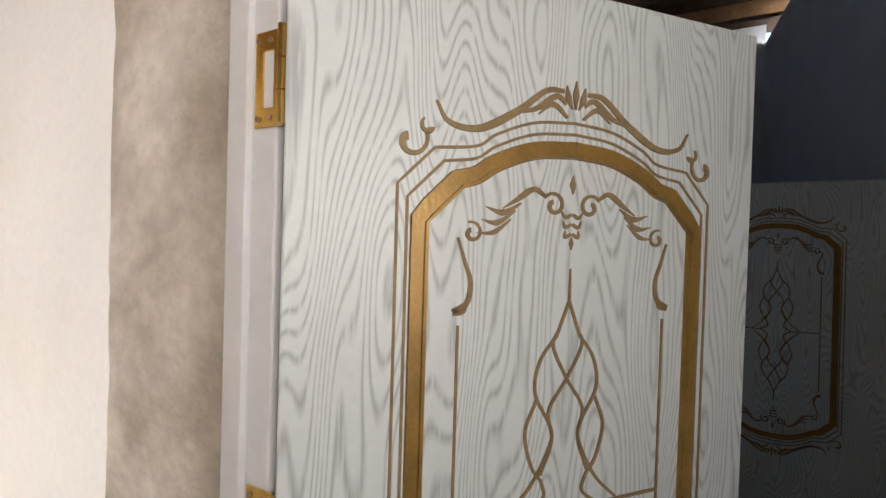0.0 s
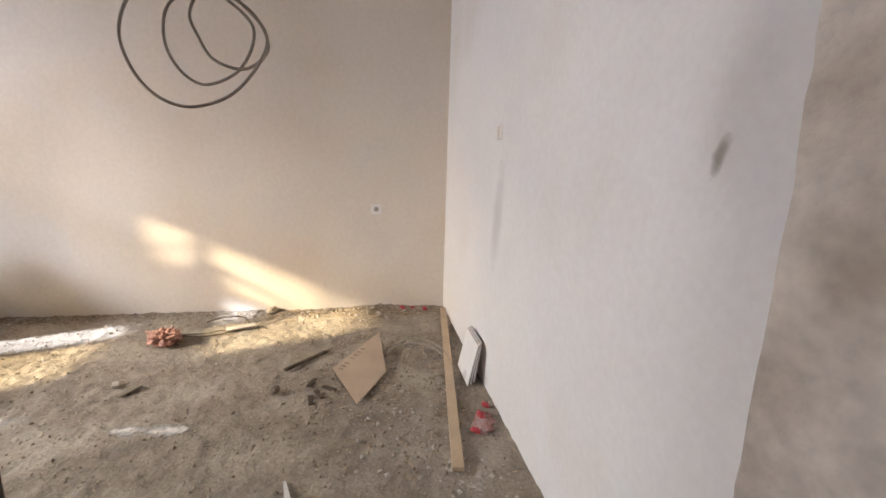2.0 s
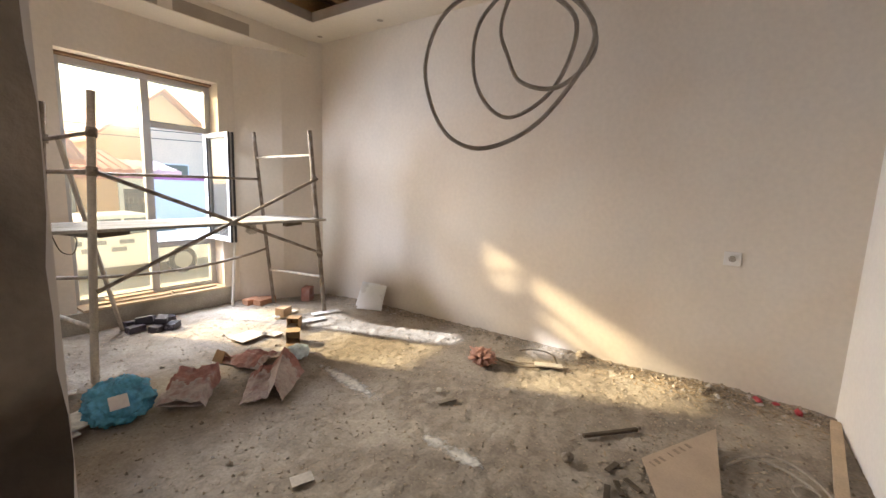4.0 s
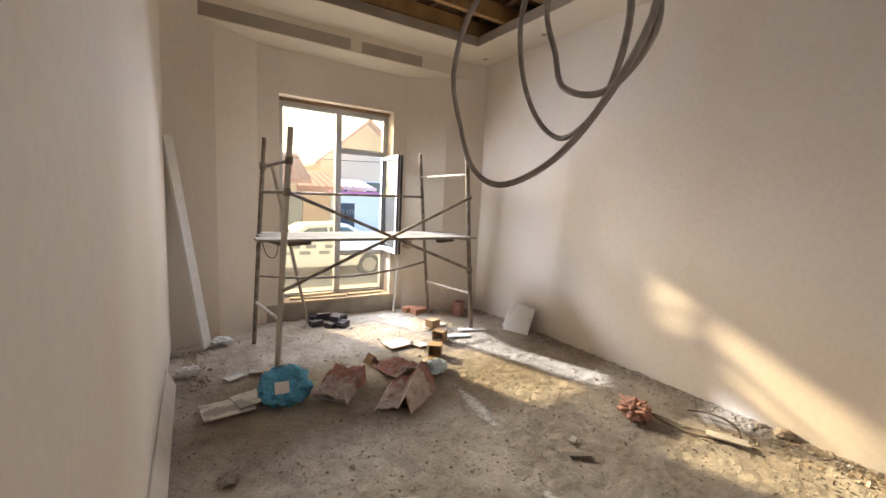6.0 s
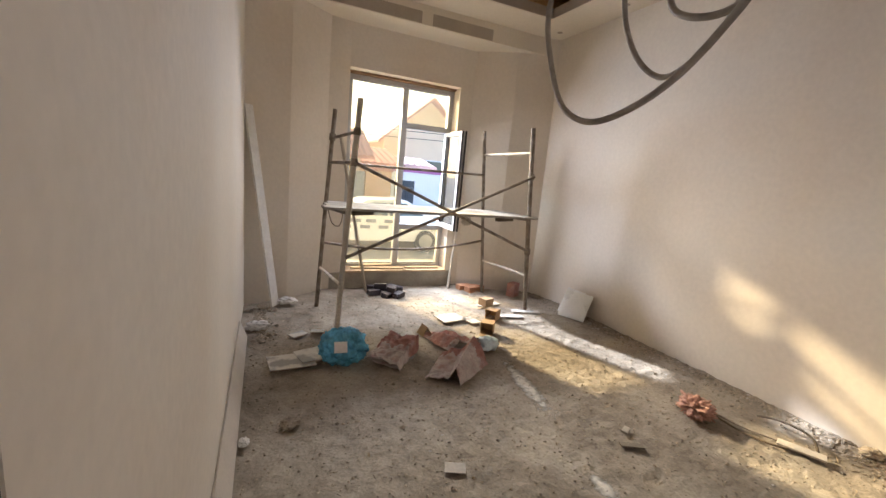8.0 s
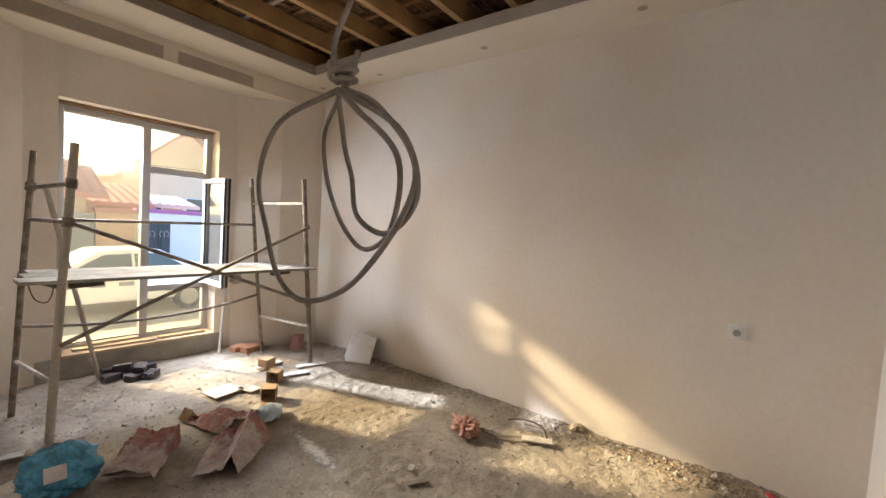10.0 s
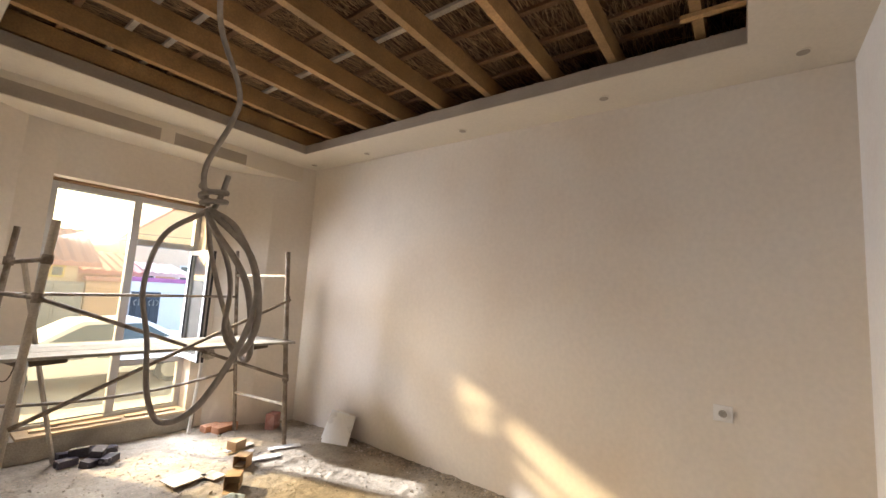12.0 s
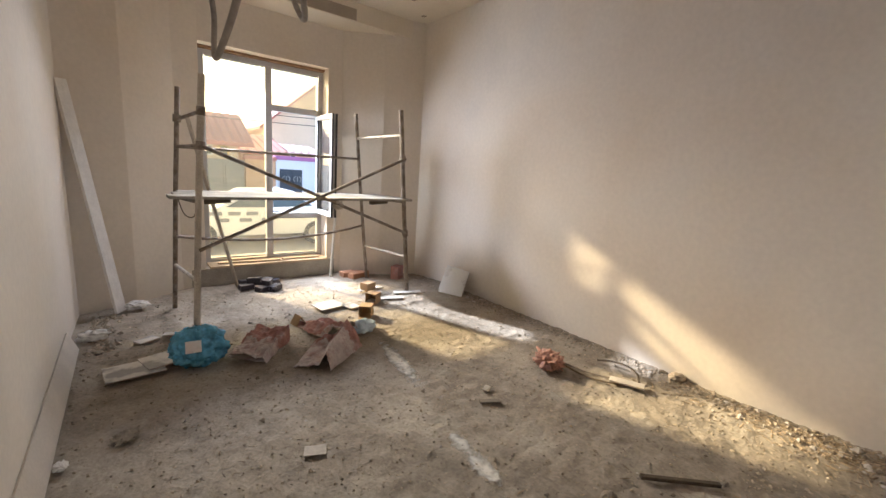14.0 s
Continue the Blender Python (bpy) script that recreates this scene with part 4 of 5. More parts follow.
lath("leaning_board", "long white plastic board leaning in the corner", (-1.13, -4.12, -0.02), (-0.885, -4.19, 1.80), 0.105, 0.022, PAPER_WHITE, 20)
lath("leaning_lath", "thin dark lath leaning against the scaffold", (-2.12, -4.58, -0.05), (-1.66, -4.02, 1.62), 0.03, 0.02, PLANK, 10, "lath")
lath("propped_stick", "white stick propping the open window sash", (-3.17, -4.60, -0.05), (-3.20, -4.56, 0.70), 0.035, 0.02, PAPER_WHITE, 0, "stick")
lath("loose_plank", "long narrow pale planed plank lying on the floor", (-1.94, 0.315, 0.012), (-4.08, 0.615, 0.014), 0.054, 0.022, PALE_WOOD, 0, "plank")
for a, b, z in (((-1.98, -4.84), (-2.62, -4.80), 0.171), ((-2.10, -4.88), (-2.5, -4.90), 0.192), ((-2.66, -4.83), (-3.10, -4.83), 0.171)):
    lath("sill_lath", "short pale lath lying on the window sill", (*a, z), (*b, z), 0.07, 0.018, PALE_WOOD, 0, "lath")
bm = bmesh.new()
for y, w in ((-0.95, -0.8250), (-3.34, -0.8515)):
    for dx, z in ((-0.060, 0.004), (-0.050, -0.002), (-0.001, 0.125), (-0.010, 0.131)):
        bm.verts.new((w + dx, y, z))
bm.verts.ensure_lookup_table()
V = bm.verts
for f in ((0, 1, 2, 3), (4, 5, 6, 7), (0, 1, 5, 4), (1, 2, 6, 5), (2, 3, 7, 6), (3, 0, 4, 7)):
    bm.faces.new([V[k] for k in f])
tagged(finish(bm, "skirting_strip", PALE_BOARD), "beige skirting board leaning along the foot of the partition", "board")
lath("dark_stick", "dirty dark wooden stick on the floor", (-2.97, -0.61, 0.012), (-3.23, -0.375, 0.012), 0.022, 0.018, DARKWOOD, 0, "stick")
for i, (a, b) in enumerate((((-3.30, -3.62), (-3.05, -3.35)), ((-3.42, -3.52), (-3.70, -3.42)), ((-3.18, -3.40), (-3.42, -3.33)), ((-3.12, -3.72), (-3.40, -3.76)))):
    lath("tile_offcut", "narrow pale tile offcut on the floor", (*a, 0.012 + 0.001 * i), (*b, 0.012 + 0.001 * i), 0.075, 0.011, TILE_FACE, 0, "tile")


def tile(label, w, h, m, mat=TILE_FACE, group=""):
    t = tagged(finish(cube(-w / 2, w / 2, -h / 2, h / 2, 0.003, 0.010, 0.001), "ceramic_tile", mat), label, "tile", group)
    t.matrix_world = m
    part("biscuit", cube(-w / 2 + 0.002, w / 2 - 0.002, -h / 2 + 0.002, h / 2 - 0.002, -0.001, 0.0029), TILE_BACK, t, "brown unglazed tile back")
    return t


tile("white square tile lying on the floor", 0.26, 0.20, pose(-2.66, -3.42, 0.012, 0, 0, 8))
tile("half of a white tile on the floor", 0.11, 0.16, pose(-2.83, -3.32, 0.012, 0, 0, 12))
tile("grey-veined marbled tile on the floor", 0.29, 0.21, pose(-1.19, -2.82, 0.012, 0, 0, 6))
tile("grey-veined marbled tile partly under the blue bag", 0.26, 0.20, pose(-1.36, -2.88, 0.024, 1, 2, 14))
tile("small broken white tile on the floor", 0.13, 0.08, pose(-1.27, -3.28, 0.012, 0, 0, 30))
tile("small broken white tile on the floor", 0.10, 0.09, pose(-1.42, -3.30, 0.02, 8, 0, -15))
# leaning on the long wall: short edges along y
for i, (dx, dy, wd) in enumerate(((0.0, 0.0, 0.29), (-0.022, 0.0, 0.28), (-0.044, -0.10, 0.25))):
    tile("white tile of a small stack leaning on the long wall", wd, 0.29, Matrix.Translation((-4.035 + dx, -3.265 + dy, 0.120)) @ pose(0, 0, 0, 0, 0, 112 - 8 * i) @ pose(0, 0, 0, 60 + 2 * i, 0, 0), TILE_WHITE, group="tiles leaning on the long wall")
for i in range(3):
    tile("white tile of a small stack leaning on the end wall", 0.29, 0.27, Matrix.Translation((-2.80 - 0.02 * i, 0.560 + 0.020 * i, 0.130)) @ pose(0, 0, 0, 78 + 2 * i, 0, 0), TILE_WHITE, group="tiles leaning on the end wall")


def carton(label, w, d, h, m, mat, open_end=True, category="box"):
    """A small box with flaps; the open end looks towards local +x."""
    c = tagged(new("carton"), label, category)
    c.matrix_world = m
    t = 0.003
    for nm, a in (("bottom", (-w / 2, w / 2, -d / 2, d / 2, 0, t)), ("top", (-w / 2, w / 2, -d / 2, d / 2, h - t, h)), ("side", (-w / 2, w / 2, -d / 2, -d / 2 + t, t, h - t)), ("side", (-w / 2, w / 2, d / 2 - t, d / 2, t, h - t)), ("back", (-w / 2, -w / 2 + t, -d / 2 + t, d / 2 - t, t, h - t))):
        part(nm, cube(*a), mat, c)
    if open_end:
        part("flap", cube(0, 0.05, -d / 2 + t, d / 2 - t, 0, t, 0, pose(w / 2, 0, 0.002, 0, 8, 0)), mat, c)
    else:
        part("front", cube(w / 2 - t, w / 2, -d / 2 + t, d / 2 - t, t, h - t), mat, c)
    return c


carton("brown cardboard box with a label, closed", 0.13, 0.10, 0.085, pose(-3.22, -3.72, 0.012, 0, 0, 20), CARDBOARD, False)
carton("brown open cardboard box on the floor", 0.115, 0.11, 0.10, pose(-3.09, -3.36, 0.0, 0, 0, 35), CARDBOARD)
carton("brown open cardboard box on the floor", 0.115, 0.11, 0.10, pose(-2.86, -3.06, 0.0, 0, 0, 50), CARDBOARD)
carton("red and white printed carton in the corner", 0.14, 0.10, 0.16, pose(-3.84, -4.14, -0.03, 0, 0, 30), PAPER_RED, False)
for x, y, a, z in ((-2.17, -4.42, 10, 0), (-2.30, -4.30, 35, 0), (-2.46, -4.50, 15, 0), (-2.33, -4.60, -20, 0), (-2.36, -4.36, 60, 0.056), (-2.20, -4.58, 5, 0), (-2.26, -4.46, -25, 0.055), (-2.42, -4.28, 40, 0)):
    carton("small black printed carton in a loose heap", 0.135, 0.085, 0.055, pose(x, y, -0.040 + z, rng.uniform(-9, 9), rng.uniform(-6, 6), a), BLACK_BOX, False)
for x, y, a in ((-3.38, -4.56, 5), (-3.53, -4.48, -30), (-3.44, -4.44, 12)):
    tagged(finish(cube(-0.09, 0.09, -0.055, 0.055, 0, 0.065, 0.006), "brick", BRICK), "orange fired brick lying by the window wall", "brick", "loose bricks").matrix_world = pose(x, y, floor_z(x, y) - 0.004, 0, 0, a)


def crumpled(name, label, category, mat, size, m, seed, rough=0.35, flat=0.0, fold=3.0, res=26):
    """A closed, slack, creased film or paper shape: a squashed ball pushed in and out by folds."""
    bm = bmesh.new()
    bmesh.ops.create_uvsphere(bm, u_segments=res * 2, v_segments=res, radius=1.0)
    for v in bm.verts:
        c = v.co.copy()
        boxy = max(abs(c.x), abs(c.y)) or 1
        k = 1.0 + 0.25 * (1 - abs(c.z)) * (1 / (0.6 + boxy) - 0.6)
        n1 = noise.noise(c * fold + Vector((seed, 0, 0)))
        n2 = abs(noise.noise(c * fold * 2.3 + Vector((0, seed, 0))))
        n3 = noise.noise(c * fold * 6 + Vector((0, 0, seed)))
        c *= k * (1 + rough * (0.9 * n1 - 0.8 * n2 + 0.18 * n3))
        c = Vector((c.x * size[0], c.y * size[1], c.z * size[2] + size[2] * (1 - flat)))
        c.z = max(c.z, 0.0015 + 0.002 * abs(n3))
        v.co = c
    ob = tagged(finish(bm, name, mat, smooth=True), label, category)
    ob.matrix_world = m
    return ob


def folded_bag(label, mats, rails, seed, edge=0.05, wrinkle=0.019, group="empty cement bags", thick=0.004, n=26, per=7, red_from=0.72):
    """Slack paper lofted over a few fold lines, each given by its near and far end, torn a little at both ends."""
    bm = bmesh.new()
    lines = [(Vector(p), Vector(q)) for p, q in rails]
    grid = []
    for i in range(n + 1):
        t = i / n
        row = []
        for j in range((len(lines) - 1) * per + 1):
            k, u = min(j // per, len(lines) - 2), (j % per) / per
            if j == (len(lines) - 1) * per:
                u = 1.0
            (p0, q0), (p1, q1) = lines[k], lines[k + 1]
            te = t + edge * (abs(t - 0.5) * 2) ** 2 * (0.6 * noise.noise(Vector((j * 0.8, seed, i > n / 2))) + 0.4 * noise.noise(Vector((j * 0.25, seed + 3, i > n / 2))))
            p = (p0.lerp(q0, te)).lerp(p1.lerp(q1, te), u)
            s = Vector((p.x * 9, p.y * 9, seed))
            w = wrinkle * (1.6 * noise.noise(s) - 1.8 * abs(noise.noise(s * 1.9)) + 0.8 * abs(noise.noise(s * 3.7)) + 0.3)
            side = Vector((noise.noise(s * 1.3 + Vector((0, 0, 7))), noise.noise(s * 1.3 + Vector((0, 0, 17))), 0)) * wrinkle * 0.8
            p = p + side + Vector((0, 0, w * min(1.0, 0.35 + p.z * 14)))
            p.z = max(p.z, 0.007)
            row.append(bm.verts.new(p))
        grid.append(row)
    for i in range(n):
        for j in range(len(grid[0]) - 1):
            f = bm.faces.new((grid[i][j], grid[i + 1][j], grid[i + 1][j + 1], grid[i][j + 1]))
            f.material_index = 1 if i / n + 0.14 * noise.noise(Vector((j * 0.4, i * 0.3, seed))) > red_from else 0
    bmesh.ops.recalc_face_normals(bm, faces=bm.faces[:])
    bmesh.ops.solidify(bm, geom=bm.faces[:], thickness=thick)
    for v in bm.verts:
        v.co.z = max(v.co.z, 0.002)
    ob = finish(bm, "cement_bag", mats[0], smooth=False)
    ob.data.materials.append(mats[1])
    return tagged(ob, label, "bag", group)


folded_bag("empty red and white cement bag, collapsed flat on the floor", (PAPER, PAPER_RED), (
    ((-1.88, -2.56, 0.008), (-1.98, -2.86, 0.008)), ((-1.69, -2.72, 0.008), (-1.92, -2.99, 0.010)), ((-1.67, -2.71, 0.022), (-1.92, -2.98, 0.110)),
    ((-1.76, -2.65, 0.050), (-2.00, -2.92, 0.085)), ((-1.86, -2.565, 0.048), (-2.11, -2.86, 0.105)), ((-1.875, -2.54, 0.008), (-2.115, -2.83, 0.008))), 3.1, red_from=0.55)
folded_bag("empty red and white cement bag folded up like a tent", (PAPER, PAPER_RED), (
    ((-2.00, -2.39, 0.008), (-2.27, -2.72, 0.015)), ((-2.06, -2.35, 0.030), (-2.33, -2.69, 0.065)), ((-2.135, -2.315, 0.022), (-2.40, -2.66, 0.050)),
    ((-2.175, -2.30, 0.092), (-2.455, -2.60, 0.185)), ((-2.178, -2.27, 0.060), (-2.505, -2.54, 0.110)), ((-2.185, -2.24, 0.006), (-2.52, -2.47, 0.006))), 8.4, wrinkle=0.014, red_from=0.74)
folded_bag("torn red cement bag spread out between the others", (PAPER_RED, PAPER), (
    ((-2.24, -3.17, 0.010), (-2.31, -2.66, 0.020)), ((-2.31, -3.12, 0.030), (-2.40, -2.72, 0.105)), ((-2.40, -3.08, 0.020), (-2.47, -2.74, 0.075)),
    ((-2.47, -3.02, 0.055), (-2.56, -2.72, 0.095)), ((-2.54, -2.98, 0.010), (-2.62, -2.72, 0.010))), 5.7, edge=0.12, wrinkle=0.020, red_from=0.85)
folded_bag("bent brown paper flap of a torn bag", (CARDBOARD, CARDBOARD), (
    ((-2.22, -3.16, 0.006), (-2.24, -3.06, 0.006)), ((-2.26, -3.15, 0.095), (-2.28, -3.07, 0.085)), ((-2.33, -3.12, 0.006), (-2.33, -3.04, 0.006))), 1.7, wrinkle=0.006, n=8, per=5)
crumpled("plastic_sack", "pale blue and white plastic sack on the floor", "bag", PLASTIC_PALE, (0.13, 0.09, 0.045), pose(-2.68, -2.76, 0.0, 0, 0, 35), 4.4, 0.25, 0.15, 2.4)
blue = crumpled("plastic_bag", "full blue plastic bag tied up on the floor", "bag", PLASTIC_BLUE, (0.160, 0.150, 0.128), pose(-1.525, -2.765, 0.0, 0, 0, 0), 9.7, 0.27, 0.05, 3.0, 40)
lab = part("bag_label", cube(-0.042, 0.042, -0.002, 0.002, -0.036, 0.036, 0.001), PAPER_WHITE, blue, "white paper label")
lab.matrix_basis = pose(0.047, 0.152, 0.180, -34, 0, 174)
crumpled("net_bag", "crumpled peach plastic net bag on the floor", "bag", PLASTIC_PEACH, (0.125, 0.095, 0.055), pose(-3.51, -1.55, 0.0, 0, 0, 60), 1.9, 0.55, 0.1, 4.2, 36)
cords = tagged(new("cord"), "two thin brown cords trailing over the floor", "cord")
cords.matrix_world = pose(-3.6, -1.3, 0)
for k, pts in enumerate((((0.02, -0.18, 0.03), (0.0, -0.05, 0.012), (-0.04, 0.09, 0.010), (-0.13, 0.20, 0.010), (-0.16, 0.25, 0.012)), ((0.0, -0.20, 0.03), (-0.06, -0.05, 0.012), (-0.12, 0.08, 0.012), (-0.20, 0.22, 0.010)))):
    part("strand", tube(bmesh.new(), spline([Vector(p) for p in pts], 8), 0.006, 7), CABLE if k else CHIPS, cords)
lath("plaster_flake", "flat pale plaster flake on the floor", (-3.72, -1.20, 0.012), (-3.80, -1.00, 0.018), 0.085, 0.012, PAPER_DULL, 4, "flake")
strap = tagged(new("strap"), "curled dark strip of plastic strap on the floor", "strap")
strap.matrix_world = pose(-3.92, -1.22, 0)
part("strand", tube(bmesh.new(), spline([Vector(q) for q in ((0.01, -0.19, 0.010), (-0.03, -0.10, 0.030), (-0.03, 0.02, 0.040), (0.02, 0.11, 0.042), (0.07, 0.16, 0.008))], 8), 0.007, 6), DARKWOOD, strap, smooth=True)
crumpled("stone", "grey plaster lump at the foot of the long wall", "stone", DUSTY, (0.055, 0.05, 0.028), pose(-4.145, -0.945, -0.005), 3.3, 0.3, 0.1)
lath("plaster_flake", "small flat plaster flake on the floor", (-2.93, -1.56, 0.010), (-2.87, -1.53, 0.012), 0.035, 0.014, PLANK, 6, "flake")
lath("plaster_flake", "small flat plaster flake on the floor", (-2.77, -1.465, 0.006), (-2.88, -1.405, 0.007), 0.045, 0.008, DUSTY, 6, "flake")
crumpled("stone", "grey plaster lump on the floor", "stone", DUSTY, (0.04, 0.03, 0.02), pose(-2.72, -0.62, 0.0), 2.3, 0.3, 0.1)
crumpled("film_scrap", "clear crumpled film scrap on the floor", "plastic", DUSTY, (0.06, 0.045, 0.008), pose(-1.14, -2.12, 0.0, 0, 0, 50), 8.3, 0.6, 0.2, 3)
crumpled("film_scrap", "white crumpled wrapper beside the partition", "plastic", PAPER_WHITE, (0.09, 0.045, 0.04), pose(-0.985, -3.47, 0.0, 0, 0, 5), 4.3, 0.4, 0.1, 3)
crumpled("film_scrap", "crumpled clear wrapper at the window wall", "plastic", PAPER_WHITE, (0.09, 0.06, 0.035), pose(-1.24, -4.16, -0.02, 0, 0, 5), 2.7, 0.5, 0.1, 3)
crumpled("paper_scrap", "small scrap of white paper on the floor", "paper", PAPER_WHITE, (0.025, 0.035, 0.012), pose(-0.925, -2.02, 0.0), 9.3, 0.4, 0.1, 3)
tagged(finish(cube(-0.05, 0.05, -0.035, 0.035, 0.0, 0.003, 0.001), "paper_scrap", PAPER_DULL), "flat square scrap of pale paper", "paper").matrix_world = pose(-1.83, -1.57, 0.0015, 0, 1, -24)
bm = cube(0.0, 0.22, -0.020, 0.020, 0.0, 0.006, 0.001)
for v in bm.verts:
    v.co.y *= 1.0 - 0.75 * v.co.x / 0.22
tagged(finish(bm, "plaster_sliver", PAPER_WHITE), "long narrow white pointed plasterboard sliver on the floor", "sliver").matrix_world = pose(-1.765, -0.355, 0.003, 0, 0, 197)
wire = tagged(new("wire"), "bent grey wire with a small loop on the floor", "wire")
wire.matrix_world = pose(-3.2, 0.25, 0)
part("strand", tube(bmesh.new(), spline([Vector(q) for q in ((0.08, -0.21, 0.006), (-0.01, -0.19, 0.010), (-0.11, -0.12, 0.012), (-0.11, 0.03, 0.010), (-0.01, 0.15, 0.008), (0.13, 0.20, 0.007))], 8), 0.006, 7), CABLE, wire, smooth=True)
part("ring", tube(bmesh.new(), spline([Vector((0.06 + 0.07 * math.cos(a), 0.115 + 0.055 * math.sin(a), 0.007 + 0.001 * a)) for a in [i * 0.7 for i in range(9)]], 4), 0.005, 7), CABLE, wire, smooth=True)
for x, y, k in ((-4.12, 0.23, 0.035), (-4.08, 0.44, 0.035), (-4.14, 0.33, 0.022), (-2.32, 0.52, 0.034), (-2.42, 0.57, 0.026), (-2.20, 0.46, 0.028)):
    crumpled("wrapper", "crumpled red wrapper at the foot of the wall", "wrapper", RED_FOIL, (k, k * 0.6, k * (0.5 if k < 0.04 else 0.16)), pose(x, y, 0.002, 0, 0, rng.uniform(0, 180)), x * 7 + y, 0.6, 0.1, 3, 14)
crumpled("cement_bag", "torn pink-red paper by the end wall", "bag", PAPER_RED, (0.10, 0.055, 0.010), pose(-2.27, 0.52, 0.0, 0, 0, -15), 5.1, 0.5, 0.2, 2.6)

# bent sheet of hardboard, one corner propped up
bm = bmesh.new()
cs = [Vector(p) for p in ((-2.515, -0.140, 0.012), (-2.85, 0.033, 0.022), (-3.43, 0.0, 0.055), (-2.925, -0.306, 0.028))]
top = [bm.verts.new(c + Vector((0, 0, 0.006))) for c in cs]
low = [bm.verts.new(c) for c in cs]
for q in (top, low):
    bm.faces.new((q[0], q[1], q[2]))
    bm.faces.new((q[0], q[2], q[3]))
for i in range(4):
    bm.faces.new((top[i], top[(i + 1) % 4], low[(i + 1) % 4], low[i]))
sheet = tagged(finish(bm, "hardboard_sheet", HARDBOARD), "tan hardboard sheet with faint printed lettering, lying on rubble", "board")
up = (cs[2] - cs[0]).cross(cs[3] - cs[0]).normalized()
up = up if up.z > 0 else -up
along = (cs[2] - cs[3]).normalized()
faint = material("faint_brown_print", (0.30, 0.23, 0.17), 0.8, spread=0.1, scale=30)
for i, (u, w) in enumerate(((0.10, 0.010), (0.17, 0.020), (0.24, 0.018), (0.36, 0.008), (0.45, 0.020), (0.53, 0.014), (0.62, 0.020))):
    p = cs[3].lerp(cs[2], u)
    p += (cs[0] - p).normalized() * 0.075 + up * (0.0065 / up.z)
    m = Matrix((along, up.cross(along), up)).transposed().to_4x4()
    m.translation = p
    part("lettering", cube(-w / 2, w / 2, -0.018, 0.018, -0.0005, 0.0008, 0, m), faint, sheet, "bar of faint brown lettering")
crumpled("stone", "plaster lump propping the hardboard sheet", "stone", DUSTY, (0.05, 0.04, 0.02), pose(-3.28, -0.04, 0.0), 2.9, 0.3, 0.1)
for x, y, a in ((-2.66, -0.36, 30), (-2.72, -0.31, 60), (-2.60, -0.40, 10), (-2.80, -0.42, -20)):
    tagged(finish(cube(-0.045, 0.045, -0.014, 0.014, 0.0, 0.008, 0.002), "wood_offcut", DARKWOOD), "short dirty wood offcut on the floor", "wood", "wood offcuts").matrix_world = pose(x, y, 0.002, rng.uniform(-3, 3), 4, a)
wire = tagged(new("wire_coil"), "bent length of brown wire curling over the floor", "wire")
wire.matrix_world = pose(-3.0, 0.25, 0)
part("strand", tube(bmesh.new(), spline([Vector(p) for p in ((-0.16, -0.20, 0.012), (-0.28, -0.10, 0.03), (-0.34, 0.03, 0.04), (-0.24, 0.17, 0.025), (0.0, 0.22, 0.02), (0.16, 0.17, 0.012), (0.24, 0.05, 0.010))], 8), 0.006, 7), CABLE, wire)


# coil of cable hung from the joists
coil = tagged(new("cable_coil"), "grey cable coil tied in a knot, hung from the joists", "cable")
coil.matrix_world = pose(-1.287, -0.365, 1.627)
R = 0.0031
for nm, pts in (("loop", ((0, 0.0, 0.005), (0.0, -0.12, -0.02), (-0.01, -0.205, -0.085), (-0.02, -0.20, -0.15), (-0.01, -0.15, -0.205), (0.0, -0.075, -0.222), (0.0, 0.012, -0.185), (-0.01, 0.072, -0.09), (-0.01, 0.045, -0.02), (0, 0.006, 0.006))),
                ("loop", ((0.000, 0.003, 0.0), (-0.046, -0.100, -0.03), (-0.085, -0.160, -0.09), (-0.095, -0.135, -0.143), (-0.085, -0.080, -0.166), (-0.046, 0.005, -0.138), (-0.012, 0.045, -0.07), (0.002, 0.022, -0.02), (0.000, 0.000, 0.004))),
                ("loop", ((0.000, 0.000, 0.0), (-0.050, -0.070, -0.04), (-0.060, -0.082, -0.08), (-0.042, -0.048, -0.125), (-0.026, 0.020, -0.142), (-0.013, 0.072, -0.105), (-0.011, 0.062, -0.045), (0.000, 0.014, 0.0)))):
    hang = []
    for x, y, z in pts:
        # the loops spread away from the knot, further on the side of the end wall
        k, u = min(1.0, max(0.0, -z / 0.07)), (y + 0.205) / 0.28
        hang.append(Vector((x + k * (0.014 - 0.010 * u), y + k * (0.062 - 0.026 * u), z)))
    part(nm, tube(bmesh.new(), spline(hang, 8), R, 9), CABLE, coil, smooth=True)
kn = [Vector((0.012 * math.cos(a) - 0.004, 0.017 * math.sin(a), 0.012 + 0.010 * a / 6.0)) for a in [i * 0.5 for i in range(26)]]
part("knot", tube(bmesh.new(), kn, R * 0.95, 8), CABLE, coil, smooth=True)
part("tail", tube(bmesh.new(), spline([Vector(p) for p in ((0, 0.006, 0.0), (-0.006, 0.012, 0.02), (-0.01, 0.016, 0.045))], 5), R, 8), CABLE, coil, smooth=True)
